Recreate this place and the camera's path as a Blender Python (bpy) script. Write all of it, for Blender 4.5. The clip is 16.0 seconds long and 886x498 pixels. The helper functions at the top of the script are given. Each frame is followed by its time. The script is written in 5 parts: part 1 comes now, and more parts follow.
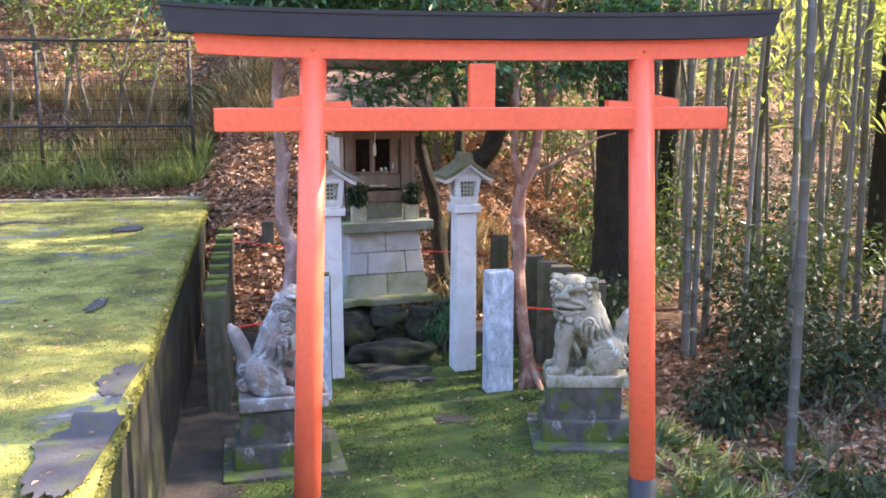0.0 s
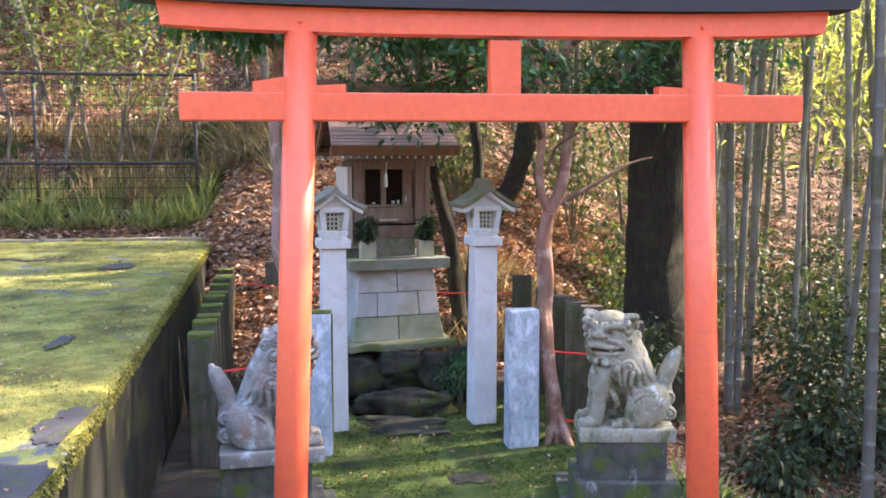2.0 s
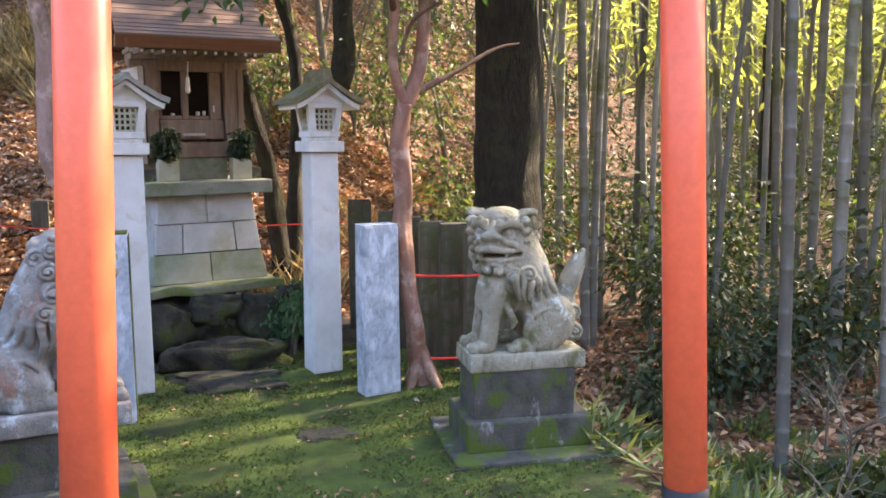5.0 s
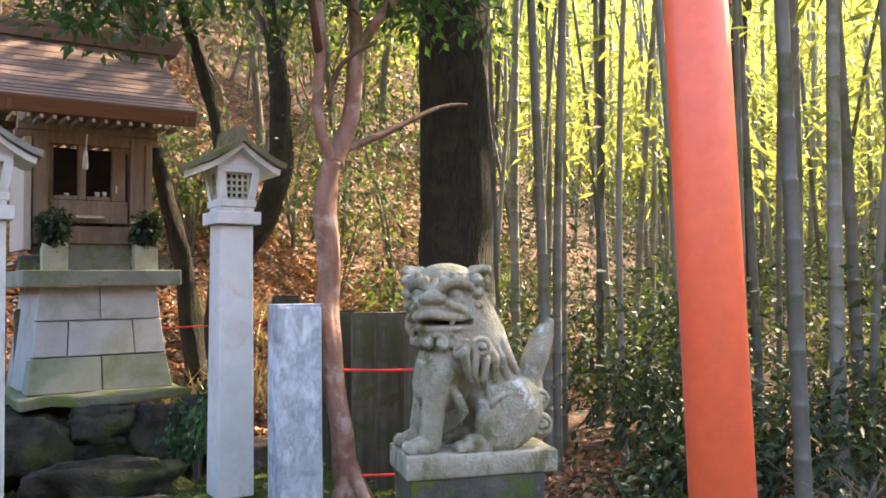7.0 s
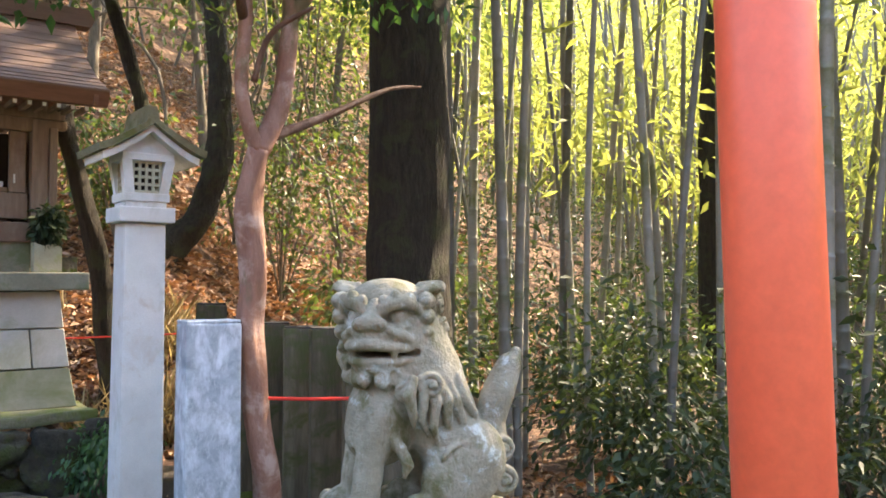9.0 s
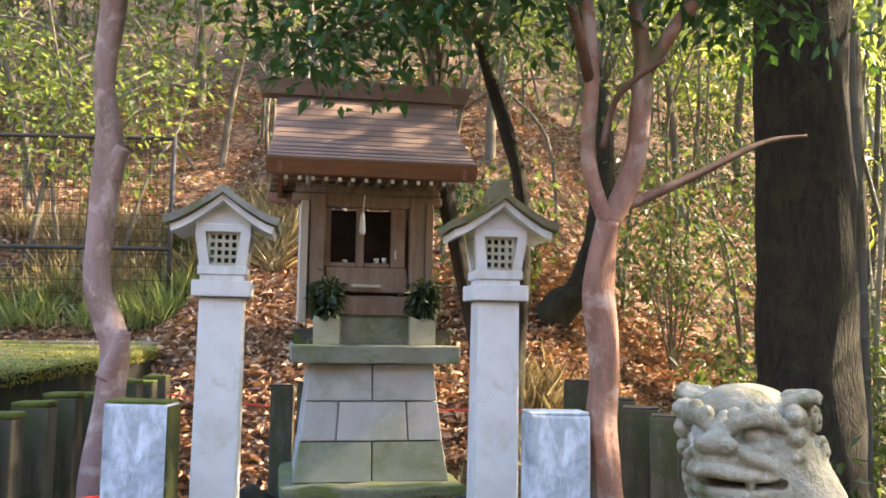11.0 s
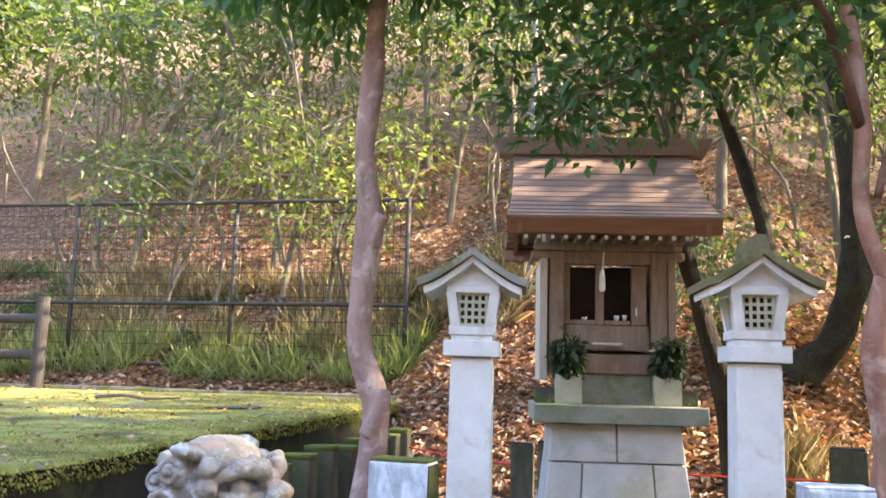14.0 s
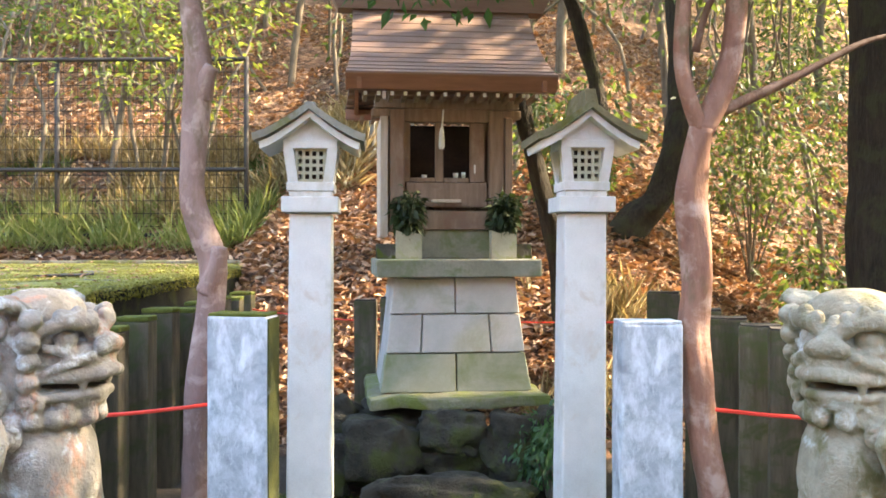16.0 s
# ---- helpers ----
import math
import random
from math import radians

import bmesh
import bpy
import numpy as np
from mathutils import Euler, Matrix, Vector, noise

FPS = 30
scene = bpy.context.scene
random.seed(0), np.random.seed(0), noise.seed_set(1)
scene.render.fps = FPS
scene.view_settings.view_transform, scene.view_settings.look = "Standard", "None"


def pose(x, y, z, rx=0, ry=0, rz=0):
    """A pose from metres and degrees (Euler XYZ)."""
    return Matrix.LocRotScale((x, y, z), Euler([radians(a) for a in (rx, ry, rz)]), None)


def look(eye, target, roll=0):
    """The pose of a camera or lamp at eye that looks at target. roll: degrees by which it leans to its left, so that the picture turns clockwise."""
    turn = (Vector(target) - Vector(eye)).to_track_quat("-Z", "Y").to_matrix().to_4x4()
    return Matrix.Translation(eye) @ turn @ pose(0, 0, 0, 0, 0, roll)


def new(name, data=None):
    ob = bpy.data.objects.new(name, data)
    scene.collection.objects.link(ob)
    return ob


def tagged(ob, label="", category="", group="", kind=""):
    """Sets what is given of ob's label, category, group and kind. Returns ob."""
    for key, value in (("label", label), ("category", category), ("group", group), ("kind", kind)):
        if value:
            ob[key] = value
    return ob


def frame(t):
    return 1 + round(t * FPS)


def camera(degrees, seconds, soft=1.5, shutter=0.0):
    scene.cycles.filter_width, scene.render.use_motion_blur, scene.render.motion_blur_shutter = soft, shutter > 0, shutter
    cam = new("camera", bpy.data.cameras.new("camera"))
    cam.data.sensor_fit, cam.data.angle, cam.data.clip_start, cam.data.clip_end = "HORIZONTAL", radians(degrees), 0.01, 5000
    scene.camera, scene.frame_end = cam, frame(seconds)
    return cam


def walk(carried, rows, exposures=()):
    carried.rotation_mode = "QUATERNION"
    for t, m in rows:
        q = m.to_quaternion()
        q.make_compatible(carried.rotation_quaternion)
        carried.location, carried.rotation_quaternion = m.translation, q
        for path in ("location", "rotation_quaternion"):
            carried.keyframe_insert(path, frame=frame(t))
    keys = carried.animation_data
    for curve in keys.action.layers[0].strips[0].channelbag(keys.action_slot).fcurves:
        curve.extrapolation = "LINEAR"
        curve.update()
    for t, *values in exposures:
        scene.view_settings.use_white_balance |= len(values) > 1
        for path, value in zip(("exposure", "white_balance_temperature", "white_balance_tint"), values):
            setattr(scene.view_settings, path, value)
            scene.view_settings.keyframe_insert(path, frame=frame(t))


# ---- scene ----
cam = camera(53.9, 16.0, soft=1.7)
PATH = [
    (0, (-1.179, -0.376, 2.671), (-0.917, 1.578, 2.334), -0.1),
    (0.5, (-1.091, -0.21, 2.677), (-0.951, 1.761, 2.367), -0.8),
    (1, (-1.079, 0.029, 2.514), (-0.859, 1.991, 2.197), 0.3),
    (1.5, (-1.085, 0.231, 2.46), (-0.812, 2.197, 2.218), -1.9),
    (2, (-1.041, 0.49, 2.322), (-0.82, 2.468, 2.118), -0.1),
    (2.5, (-1.065, 0.705, 2.201), (-0.796, 2.662, 1.887), 0.5),
    (3, (-1.146, 0.966, 2.134), (-0.713, 2.907, 1.917), -0.3),
    (3.5, (-1.153, 1.215, 1.947), (-0.768, 3.165, 1.725), -1.2),
    (4, (-1.153, 1.436, 1.875), (-0.691, 3.361, 1.589), -0.7),
    (4.5, (-1.176, 1.731, 1.725), (-0.508, 3.597, 1.457), -0.2),
    (4.7, (-1.209, 1.815, 1.699), (-0.532, 3.677, 1.426), -0.4),
    (7, (-0.721, 2.898, 1.154), (0.069, 4.734, 1.233), -0.6),
    (7.5, (-0.679, 3.015, 1.16), (0.223, 4.799, 1.205), -2.0),
    (8, (-0.64, 3.18, 1.165), (0.386, 4.896, 1.24), 0.6),
    (10.5, (-0.003, 3.96, 1.378), (0.242, 5.942, 1.491), -0.1),
    (11, (-0.013, 3.964, 1.385), (-0.027, 5.956, 1.57), 0.8),
    (11.5, (-0.087, 3.961, 1.413), (-0.324, 5.933, 1.651), 1.7),
    (12, (-0.131, 3.958, 1.425), (-0.468, 5.912, 1.686), 1.7),
    (12.5, (-0.15, 3.952, 1.425), (-0.56, 5.889, 1.707), 1.1),
    (13, (-0.174, 3.948, 1.429), (-0.659, 5.866, 1.721), 1.3),
    (13.5, (-0.173, 3.943, 1.426), (-0.689, 5.852, 1.721), 1.5),
    (14, (-0.171, 3.948, 1.428), (-0.672, 5.862, 1.719), 1.5),
    (14.5, (-0.154, 3.946, 1.416), (-0.612, 5.873, 1.694), 1.5),
    (15, (-0.156, 3.966, 1.4), (-0.545, 5.921, 1.56), 0.9),
    (15.5, (-0.142, 3.964, 1.365), (-0.427, 5.943, 1.407), 0.6),
    (16, (-0.125, 3.953, 1.361), (-0.284, 5.946, 1.356), 0.0),
]
walk(cam, [(t, look(eye, target, roll)) for t, eye, target, roll in PATH], exposures=[(0, 3.47, 6350, 18), (3.5, 3.4, 6850, 17), (8, 3.4, 7350, 13), (11, 3.53, 7300, 11), (13.5, 3.7, 7000, 12), (16, 3.93, 7900, 9)])

# ---- world, sun ----
SUN_AZ, SUN_EL = radians(77), radians(36)      # from straight ahead towards the right; height
world = bpy.data.worlds.new("world")
scene.world = world
world.use_nodes = True
wn = world.node_tree
sky = wn.nodes.new("ShaderNodeTexSky")
sky.sky_type, sky.sun_disc = "NISHITA", False
sky.sun_elevation, sky.sun_rotation = SUN_EL, SUN_AZ
wn.links.new(sky.outputs[0], wn.nodes["Background"].inputs[0])
wn.nodes["Background"].inputs[1].default_value = 0.15
sun = new("sun", bpy.data.lights.new("sun", "SUN"))
sun.data.energy, sun.data.angle, sun.data.color = 3.2, radians(1.0), (1.0, 0.86, 0.66)
sun_from = Vector((math.sin(SUN_AZ) * math.cos(SUN_EL), math.cos(SUN_AZ) * math.cos(SUN_EL), math.sin(SUN_EL)))
sun.matrix_world = look(sun_from * 60, (0, 0, 0))


# ---- materials ----
def ramp_of(nt, fac, stops):
    r = nt.nodes.new("ShaderNodeValToRGB")
    el = r.color_ramp.elements
    while len(el) < len(stops):
        el.new(0.5)
    for e, (p, c) in zip(el, stops):
        e.position, e.color = p, (*c, 1)
    nt.links.new(fac, r.inputs[0])
    return r.outputs[0]


def noise_of(nt, vec, scale, detail=4, rough=0.6, dist=0.0):
    n = nt.nodes.new("ShaderNodeTexNoise")
    n.inputs["Scale"].default_value, n.inputs["Detail"].default_value = scale, detail
    n.inputs["Roughness"].default_value, n.inputs["Distortion"].default_value = rough, dist
    nt.links.new(vec, n.inputs["Vector"])
    return n.outputs["Fac"]


def mix_of(nt, fac, a, b, mode="MIX"):
    m = nt.nodes.new("ShaderNodeMix")
    m.data_type, m.blend_type = "RGBA", mode
    for sock, v in ((m.inputs[0], fac), (m.inputs[6], a), (m.inputs[7], b)):
        if hasattr(v, "is_output"):
            nt.links.new(v, sock)
        elif isinstance(v, tuple):
            sock.default_value = (*v, 1)
        else:
            sock.default_value = v
    return m.outputs[2]


def coords(nt, stretch=(1, 1, 1)):
    tc = nt.nodes.new("ShaderNodeTexCoord")
    mp = nt.nodes.new("ShaderNodeMapping")
    mp.inputs["Scale"].default_value = stretch
    nt.links.new(tc.outputs["Object"], mp.inputs["Vector"])
    return mp.outputs[0]


def add_bump(nt, bsdf, height, strength, distance=0.01):
    b = nt.nodes.new("ShaderNodeBump")
    b.inputs["Strength"].default_value, b.inputs["Distance"].default_value = strength, distance
    nt.links.new(height, b.inputs["Height"])
    nt.links.new(b.outputs[0], bsdf.inputs["Normal"])


def surface(name, stops, scale=3.0, fine=40.0, rough=0.8, bump=0.4, depth=0.01, stretch=(1, 1, 1), stain=None, stain_scale=2.0,
            stain_at=(0.5, 0.62), second=None, second_scale=5.0, second_at=(0.55, 0.65), metal=0.0, vary=0.0):
    """A weathered surface: a coloured ramp over noise, up to two stains with a shape of their own, fine grain and relief."""
    m = bpy.data.materials.new(name)
    m.use_nodes = True
    nt = m.node_tree
    bsdf = nt.nodes["Principled BSDF"]
    v = coords(nt, stretch)
    col = ramp_of(nt, noise_of(nt, v, scale, 6, 0.65), stops)
    grain = noise_of(nt, v, fine, 3, 0.7)
    col = mix_of(nt, 0.25, col, ramp_of(nt, grain, [(0.25, (0.35, 0.35, 0.35)), (0.75, (1, 1, 1))]), "MULTIPLY")
    if stain:
        f = ramp_of(nt, noise_of(nt, coords(nt), stain_scale, 7, 0.65, 0.4), [(stain_at[0], (0, 0, 0)), (stain_at[1], (1, 1, 1))])
        col = mix_of(nt, f, col, stain)
    if second:
        f = ramp_of(nt, noise_of(nt, coords(nt, (1.0, 1.0, 0.45)), second_scale, 6, 0.7, 0.2), [(second_at[0], (0, 0, 0)), (second_at[1], (1, 1, 1))])
        col = mix_of(nt, f, col, second)
    if vary:
        oi = nt.nodes.new("ShaderNodeObjectInfo")
        k = ramp_of(nt, oi.outputs["Random"], [(0.0, (1 - vary,) * 3), (1.0, (1 + vary,) * 3)])
        col = mix_of(nt, 1.0, col, k, "MULTIPLY")
    nt.links.new(col, bsdf.inputs["Base Color"])
    bsdf.inputs["Roughness"].default_value, bsdf.inputs["Metallic"].default_value = rough, metal
    add_bump(nt, bsdf, grain, bump, depth)
    return m


def leafy(name, stops, through_colour, share=0.45, rough=0.4):
    """Leaves: a colour for each leaf, gloss, and light that shines through."""
    m = bpy.data.materials.new(name)
    m.use_nodes = True
    nt = m.node_tree
    bsdf = nt.nodes["Principled BSDF"]
    geo = nt.nodes.new("ShaderNodeNewGeometry")
    col = ramp_of(nt, geo.outputs["Random Per Island"], stops)
    nt.links.new(col, bsdf.inputs["Base Color"])
    bsdf.inputs["Roughness"].default_value = rough
    tr = nt.nodes.new("ShaderNodeBsdfTranslucent")
    tr.inputs[0].default_value = (*through_colour, 1)
    mx = nt.nodes.new("ShaderNodeMixShader")
    mx.inputs[0].default_value = share
    nt.links.new(bsdf.outputs[0], mx.inputs[1])
    nt.links.new(tr.outputs[0], mx.inputs[2])
    nt.links.new(mx.outputs[0], nt.nodes["Material Output"].inputs[0])
    return m


VERMILION = surface("vermilion_paint", [(0.3, (0.87, 0.13, 0.058)), (0.7, (0.93, 0.16, 0.075))], 2.0, 30, 0.42, 0.08, 0.003, stain=(0.8, 0.15, 0.08), stain_scale=3, stain_at=(0.6, 0.8))
BLACK = surface("black_paint", [(0.3, (0.009, 0.009, 0.012)), (0.7, (0.022, 0.02, 0.026))], 3, 50, 0.55, 0.1, 0.003)
GRANITE = surface("pale_granite", [(0.3, (0.6, 0.6, 0.61)), (0.7, (0.76, 0.76, 0.77))], 4, 160, 0.75, 0.25, 0.004, stain=(0.54, 0.47, 0.43), stain_scale=5, stain_at=(0.57, 0.72), second=(0.44, 0.44, 0.4), second_scale=6.0, second_at=(0.56, 0.74))
STELE = surface("blue_grey_granite", [(0.35, (0.5, 0.54, 0.61)), (0.6, (0.37, 0.41, 0.47))], 5, 150, 0.75, 0.3, 0.004, stain=(0.23, 0.26, 0.3), stain_scale=11, stain_at=(0.46, 0.68), second=(0.66, 0.7, 0.77), second_scale=10, second_at=(0.48, 0.66))
MOSSSIDE = surface("thin_dark_moss", [(0.3, (0.03, 0.035, 0.008)), (0.7, (0.09, 0.1, 0.02))], 7, 90, 0.95, 0.8, 0.008, stain=(0.2, 0.2, 0.18), stain_scale=6, stain_at=(0.6, 0.7))
STATUE = surface("lichened_stone", [(0.3, (0.21, 0.195, 0.14)), (0.7, (0.43, 0.39, 0.31))], 7, 70, 0.92, 0.9, 0.008, stain=(0.46, 0.49, 0.47), stain_scale=11, stain_at=(0.58, 0.66), second=(0.13, 0.125, 0.06), second_scale=9, second_at=(0.5, 0.64))
STATUE_PINK = surface("pinkish_lichened_stone", [(0.3, (0.15, 0.135, 0.12)), (0.7, (0.32, 0.3, 0.28))], 8, 70, 0.92, 0.9, 0.008, stain=(0.42, 0.45, 0.47), stain_scale=9, stain_at=(0.54, 0.64), second=(0.29, 0.17, 0.13), second_scale=8, second_at=(0.54, 0.64))
MOSSY_STONE = surface("mossy_dark_stone", [(0.3, (0.035, 0.033, 0.028)), (0.7, (0.12, 0.11, 0.095))], 6, 60, 0.95, 0.6, 0.012, stain=(0.07, 0.1, 0.012), stain_scale=4.5, stain_at=(0.5, 0.57), second=(0.3, 0.29, 0.28), second_scale=6, second_at=(0.6, 0.7))
PODIUM = surface("podium_stone", [(0.3, (0.38, 0.37, 0.36)), (0.7, (0.52, 0.5, 0.49))], 3, 120, 0.85, 0.3, 0.004, stain=(0.27, 0.27, 0.2), stain_scale=2.5, stain_at=(0.5, 0.68), vary=0.12)
PODIUM_DAMP = surface("moss_stained_podium_stone", [(0.3, (0.24, 0.245, 0.19)), (0.7, (0.36, 0.36, 0.3))], 3, 120, 0.9, 0.3, 0.004, stain=(0.18, 0.2, 0.11), stain_scale=3, stain_at=(0.45, 0.65), vary=0.1)
SLAB = surface("green_grey_slab", [(0.3, (0.2, 0.205, 0.17)), (0.7, (0.32, 0.32, 0.27))], 5, 80, 0.9, 0.4, 0.006, stain=(0.16, 0.19, 0.11), stain_scale=4)
# base far darker than concrete: the wall's shade is in the colour; stains are moss
WALLFACE = surface("mossy_shade_dark_concrete", [(0.3, (0.006, 0.0055, 0.004)), (0.7, (0.022, 0.019, 0.011))], 3, 40, 0.95, 0.5, 0.012, stretch=(1, 3, 0.5), stain=(0.042, 0.046, 0.008), stain_scale=2.5, stain_at=(0.5, 0.62), second=(0.085, 0.08, 0.025), second_scale=4, second_at=(0.7, 0.79))
# ochre base carries the orange sunlight on the kerb; stains lie over it
KERB = surface("ochre_sunlit_concrete", [(0.3, (0.2, 0.16, 0.1)), (0.7, (0.36, 0.3, 0.2))], 4, 60, 0.9, 0.5, 0.008, stain=(0.16, 0.16, 0.03), stain_scale=3, stain_at=(0.45, 0.58), second=(0.08, 0.07, 0.05), second_scale=4)
TERRACE = surface("moss_over_concrete", [(0.34, (0.07, 0.066, 0.014)), (0.5, (0.215, 0.2, 0.034)), (0.64, (0.39, 0.355, 0.085))], 2.2, 45, 0.95, 1.0, 0.03, stain=(0.15, 0.14, 0.13), stain_scale=1.1, stain_at=(0.6, 0.63), second=(0.06, 0.06, 0.015), second_scale=3.5, second_at=(0.58, 0.72))
CEDAR = surface("weathered_cedar", [(0.3, (0.19, 0.125, 0.09)), (0.7, (0.33, 0.24, 0.185))], 4, 40, 0.8, 0.4, 0.004, stretch=(6, 6, 0.6), stain=(0.2, 0.12, 0.085), stain_scale=3)
CEDAR_PALE = surface("bleached_cedar", [(0.3, (0.42, 0.35, 0.28)), (0.7, (0.58, 0.5, 0.43))], 4, 40, 0.85, 0.4, 0.004, stretch=(6, 6, 0.6))
SHINGLE = surface("copper_brown_shingle", [(0.3, (0.17, 0.105, 0.085)), (0.7, (0.27, 0.175, 0.145))], 3, 60, 0.7, 0.35, 0.004, stretch=(0.6, 6, 6), vary=0.1)
EAVE = surface("red_brown_fascia", [(0.3, (0.2, 0.085, 0.05)), (0.7, (0.3, 0.14, 0.085))], 4, 40, 0.6, 0.3, 0.004, stretch=(0.6, 6, 6))
# near-black colour that paints the shade inside the shrine and lantern boxes
INNER_SHADE = surface("painted_interior_shade", [(0.3, (0.02, 0.012, 0.01)), (0.7, (0.05, 0.03, 0.022))], 5, 40, 0.8, 0.3)
STAKE = surface("weathered_stake_wood", [(0.3, (0.055, 0.045, 0.032)), (0.7, (0.15, 0.128, 0.09))], 4, 30, 0.95, 0.7, 0.01, stretch=(5, 5, 0.6), stain=(0.06, 0.07, 0.025), stain_scale=5, vary=0.25)
MOSSCAP = surface("moss_cushion", [(0.3, (0.08, 0.10, 0.012)), (0.7, (0.2, 0.22, 0.03))], 9, 120, 0.95, 1.0, 0.02)
TAPE = surface("red_tape", [(0.3, (0.7, 0.03, 0.02)), (0.7, (0.8, 0.06, 0.04))], 8, 60, 0.5, 0.1)
PINKBARK = surface("smooth_pinkish_bark", [(0.3, (0.2, 0.115, 0.1)), (0.7, (0.34, 0.22, 0.2))], 5, 50, 0.7, 0.5, 0.01, stretch=(2, 2, 0.7), stain=(0.42, 0.3, 0.27), stain_scale=7, second=(0.15, 0.1, 0.06), second_scale=4)
REDBARK = surface("smooth_red_bark", [(0.3, (0.2, 0.085, 0.055)), (0.7, (0.36, 0.19, 0.14))], 5, 50, 0.7, 0.5, 0.01, stretch=(2, 2, 0.7), stain=(0.4, 0.27, 0.23), stain_scale=5, second=(0.13, 0.1, 0.05), second_scale=4)
UPPERBARK = surface("dark_red_bark", [(0.3, (0.07, 0.032, 0.022)), (0.7, (0.17, 0.085, 0.06))], 6, 50, 0.75, 0.6, 0.01, stretch=(2, 2, 0.7), stain=(0.2, 0.12, 0.09), stain_scale=6)
DARKBARK = surface("rough_dark_bark", [(0.3, (0.009, 0.007, 0.005)), (0.7, (0.05, 0.037, 0.024))], 9, 22, 0.95, 1.0, 0.04, stretch=(3, 3, 0.6), stain=(0.038, 0.038, 0.016), stain_scale=6)
GREYBARK = surface("grey_brown_bark", [(0.3, (0.09, 0.07, 0.05)), (0.7, (0.22, 0.18, 0.14))], 6, 25, 0.95, 0.8, 0.015, stretch=(3, 3, 0.6))
BAMBOO = surface("grey_green_bamboo", [(0.3, (0.14, 0.135, 0.115)), (0.7, (0.27, 0.26, 0.24))], 3, 40, 0.55, 0.15, 0.003, stretch=(1, 1, 0.4), stain=(0.09, 0.1, 0.045), stain_scale=1.2, vary=0.5)
FENCE = surface("dark_brown_coated_steel", [(0.3, (0.016, 0.012, 0.011)), (0.7, (0.032, 0.025, 0.023))], 6, 60, 0.65, 0.1, 0.002)
LOG = surface("grey_log_wood", [(0.3, (0.02, 0.017, 0.016)), (0.7, (0.06, 0.05, 0.046))], 5, 30, 0.9, 0.6, 0.008)
ROCK = surface("dark_mossy_rock", [(0.35, (0.01, 0.009, 0.007)), (0.7, (0.065, 0.058, 0.042))], 4, 45, 0.95, 0.8, 0.02, stain=(0.04, 0.05, 0.01), stain_scale=3, stain_at=(0.5, 0.6), second=(0.4, 0.41, 0.38), second_scale=7, second_at=(0.72, 0.76))
CERAMIC = surface("white_glazed_ceramic", [(0.3, (0.7, 0.7, 0.68)), (0.7, (0.8, 0.8, 0.78))], 3, 60, 0.25, 0.02)
VASE = surface("pale_mossy_vase_stone", [(0.3, (0.36, 0.34, 0.25)), (0.7, (0.5, 0.48, 0.38))], 6, 80, 0.85, 0.3, 0.005, stain=(0.3, 0.33, 0.15), stain_scale=5)
MOSSROCK = surface("moss_on_grey_rock", [(0.3, (0.15, 0.15, 0.1)), (0.7, (0.26, 0.25, 0.17))], 5, 60, 0.95, 0.8, 0.015, stain=(0.13, 0.16, 0.04), stain_scale=4, stain_at=(0.45, 0.6))
PAPER = surface("white_paper", [(0.3, (0.72, 0.72, 0.7)), (0.7, (0.8, 0.8, 0.78))], 3, 60, 0.8, 0.05)

LEAF_DARK = leafy("glossy_evergreen_leaf", [(0.0, (0.02, 0.06, 0.03)), (0.6, (0.035, 0.1, 0.045)), (1.0, (0.06, 0.15, 0.05))], (0.1, 0.24, 0.04), 0.3, 0.5)
LEAF_MID = leafy("mid_green_leaf", [(0.0, (0.02, 0.042, 0.015)), (0.6, (0.036, 0.07, 0.022)), (1.0, (0.08, 0.11, 0.03))], (0.2, 0.27, 0.05), 0.32, 0.5)
LEAF_BAMBOO = leafy("yellow_green_bamboo_leaf", [(0.0, (0.09, 0.13, 0.02)), (0.6, (0.16, 0.2, 0.03)), (1.0, (0.28, 0.28, 0.05))], (0.42, 0.45, 0.1), 0.5, 0.5)
LEAF_DRY = leafy("dry_brown_leaf", [(0.0, (0.17, 0.08, 0.042)), (0.4, (0.33, 0.175, 0.1)), (0.8, (0.46, 0.29, 0.185)), (1.0, (0.55, 0.42, 0.3))], (0.4, 0.18, 0.06), 0.15, 0.7)
# shaded copy of the evergreen leaf: darker and less translucent, shade in the colour
LEAF_SHADED = leafy("leaf_with_painted_shade", [(0.0, (0.01, 0.022, 0.01)), (0.6, (0.02, 0.042, 0.016)), (1.0, (0.05, 0.07, 0.025))], (0.08, 0.12, 0.03), 0.2, 0.6)
# lit copy of the hillside leaf: sunlight put into a paler yellow-green
LEAF_LIGHT = leafy("painted_sunlit_leaf", [(0.0, (0.05, 0.09, 0.02)), (0.6, (0.1, 0.15, 0.03)), (1.0, (0.18, 0.2, 0.05))], (0.3, 0.35, 0.06), 0.45, 0.45)
MOSS_TUFT = leafy("moss_tuft", [(0.0, (0.1, 0.1, 0.018)), (0.5, (0.2, 0.19, 0.035)), (0.9, (0.34, 0.31, 0.09)), (1.0, (0.25, 0.17, 0.08))], (0.4, 0.38, 0.06), 0.25, 0.9)
MOSS_PATH = leafy("path_moss_tuft", [(0.0, (0.025, 0.03, 0.01)), (0.5, (0.08, 0.115, 0.018)), (0.9, (0.15, 0.18, 0.032)), (1.0, (0.14, 0.1, 0.05))], (0.12, 0.18, 0.03), 0.25, 0.9)
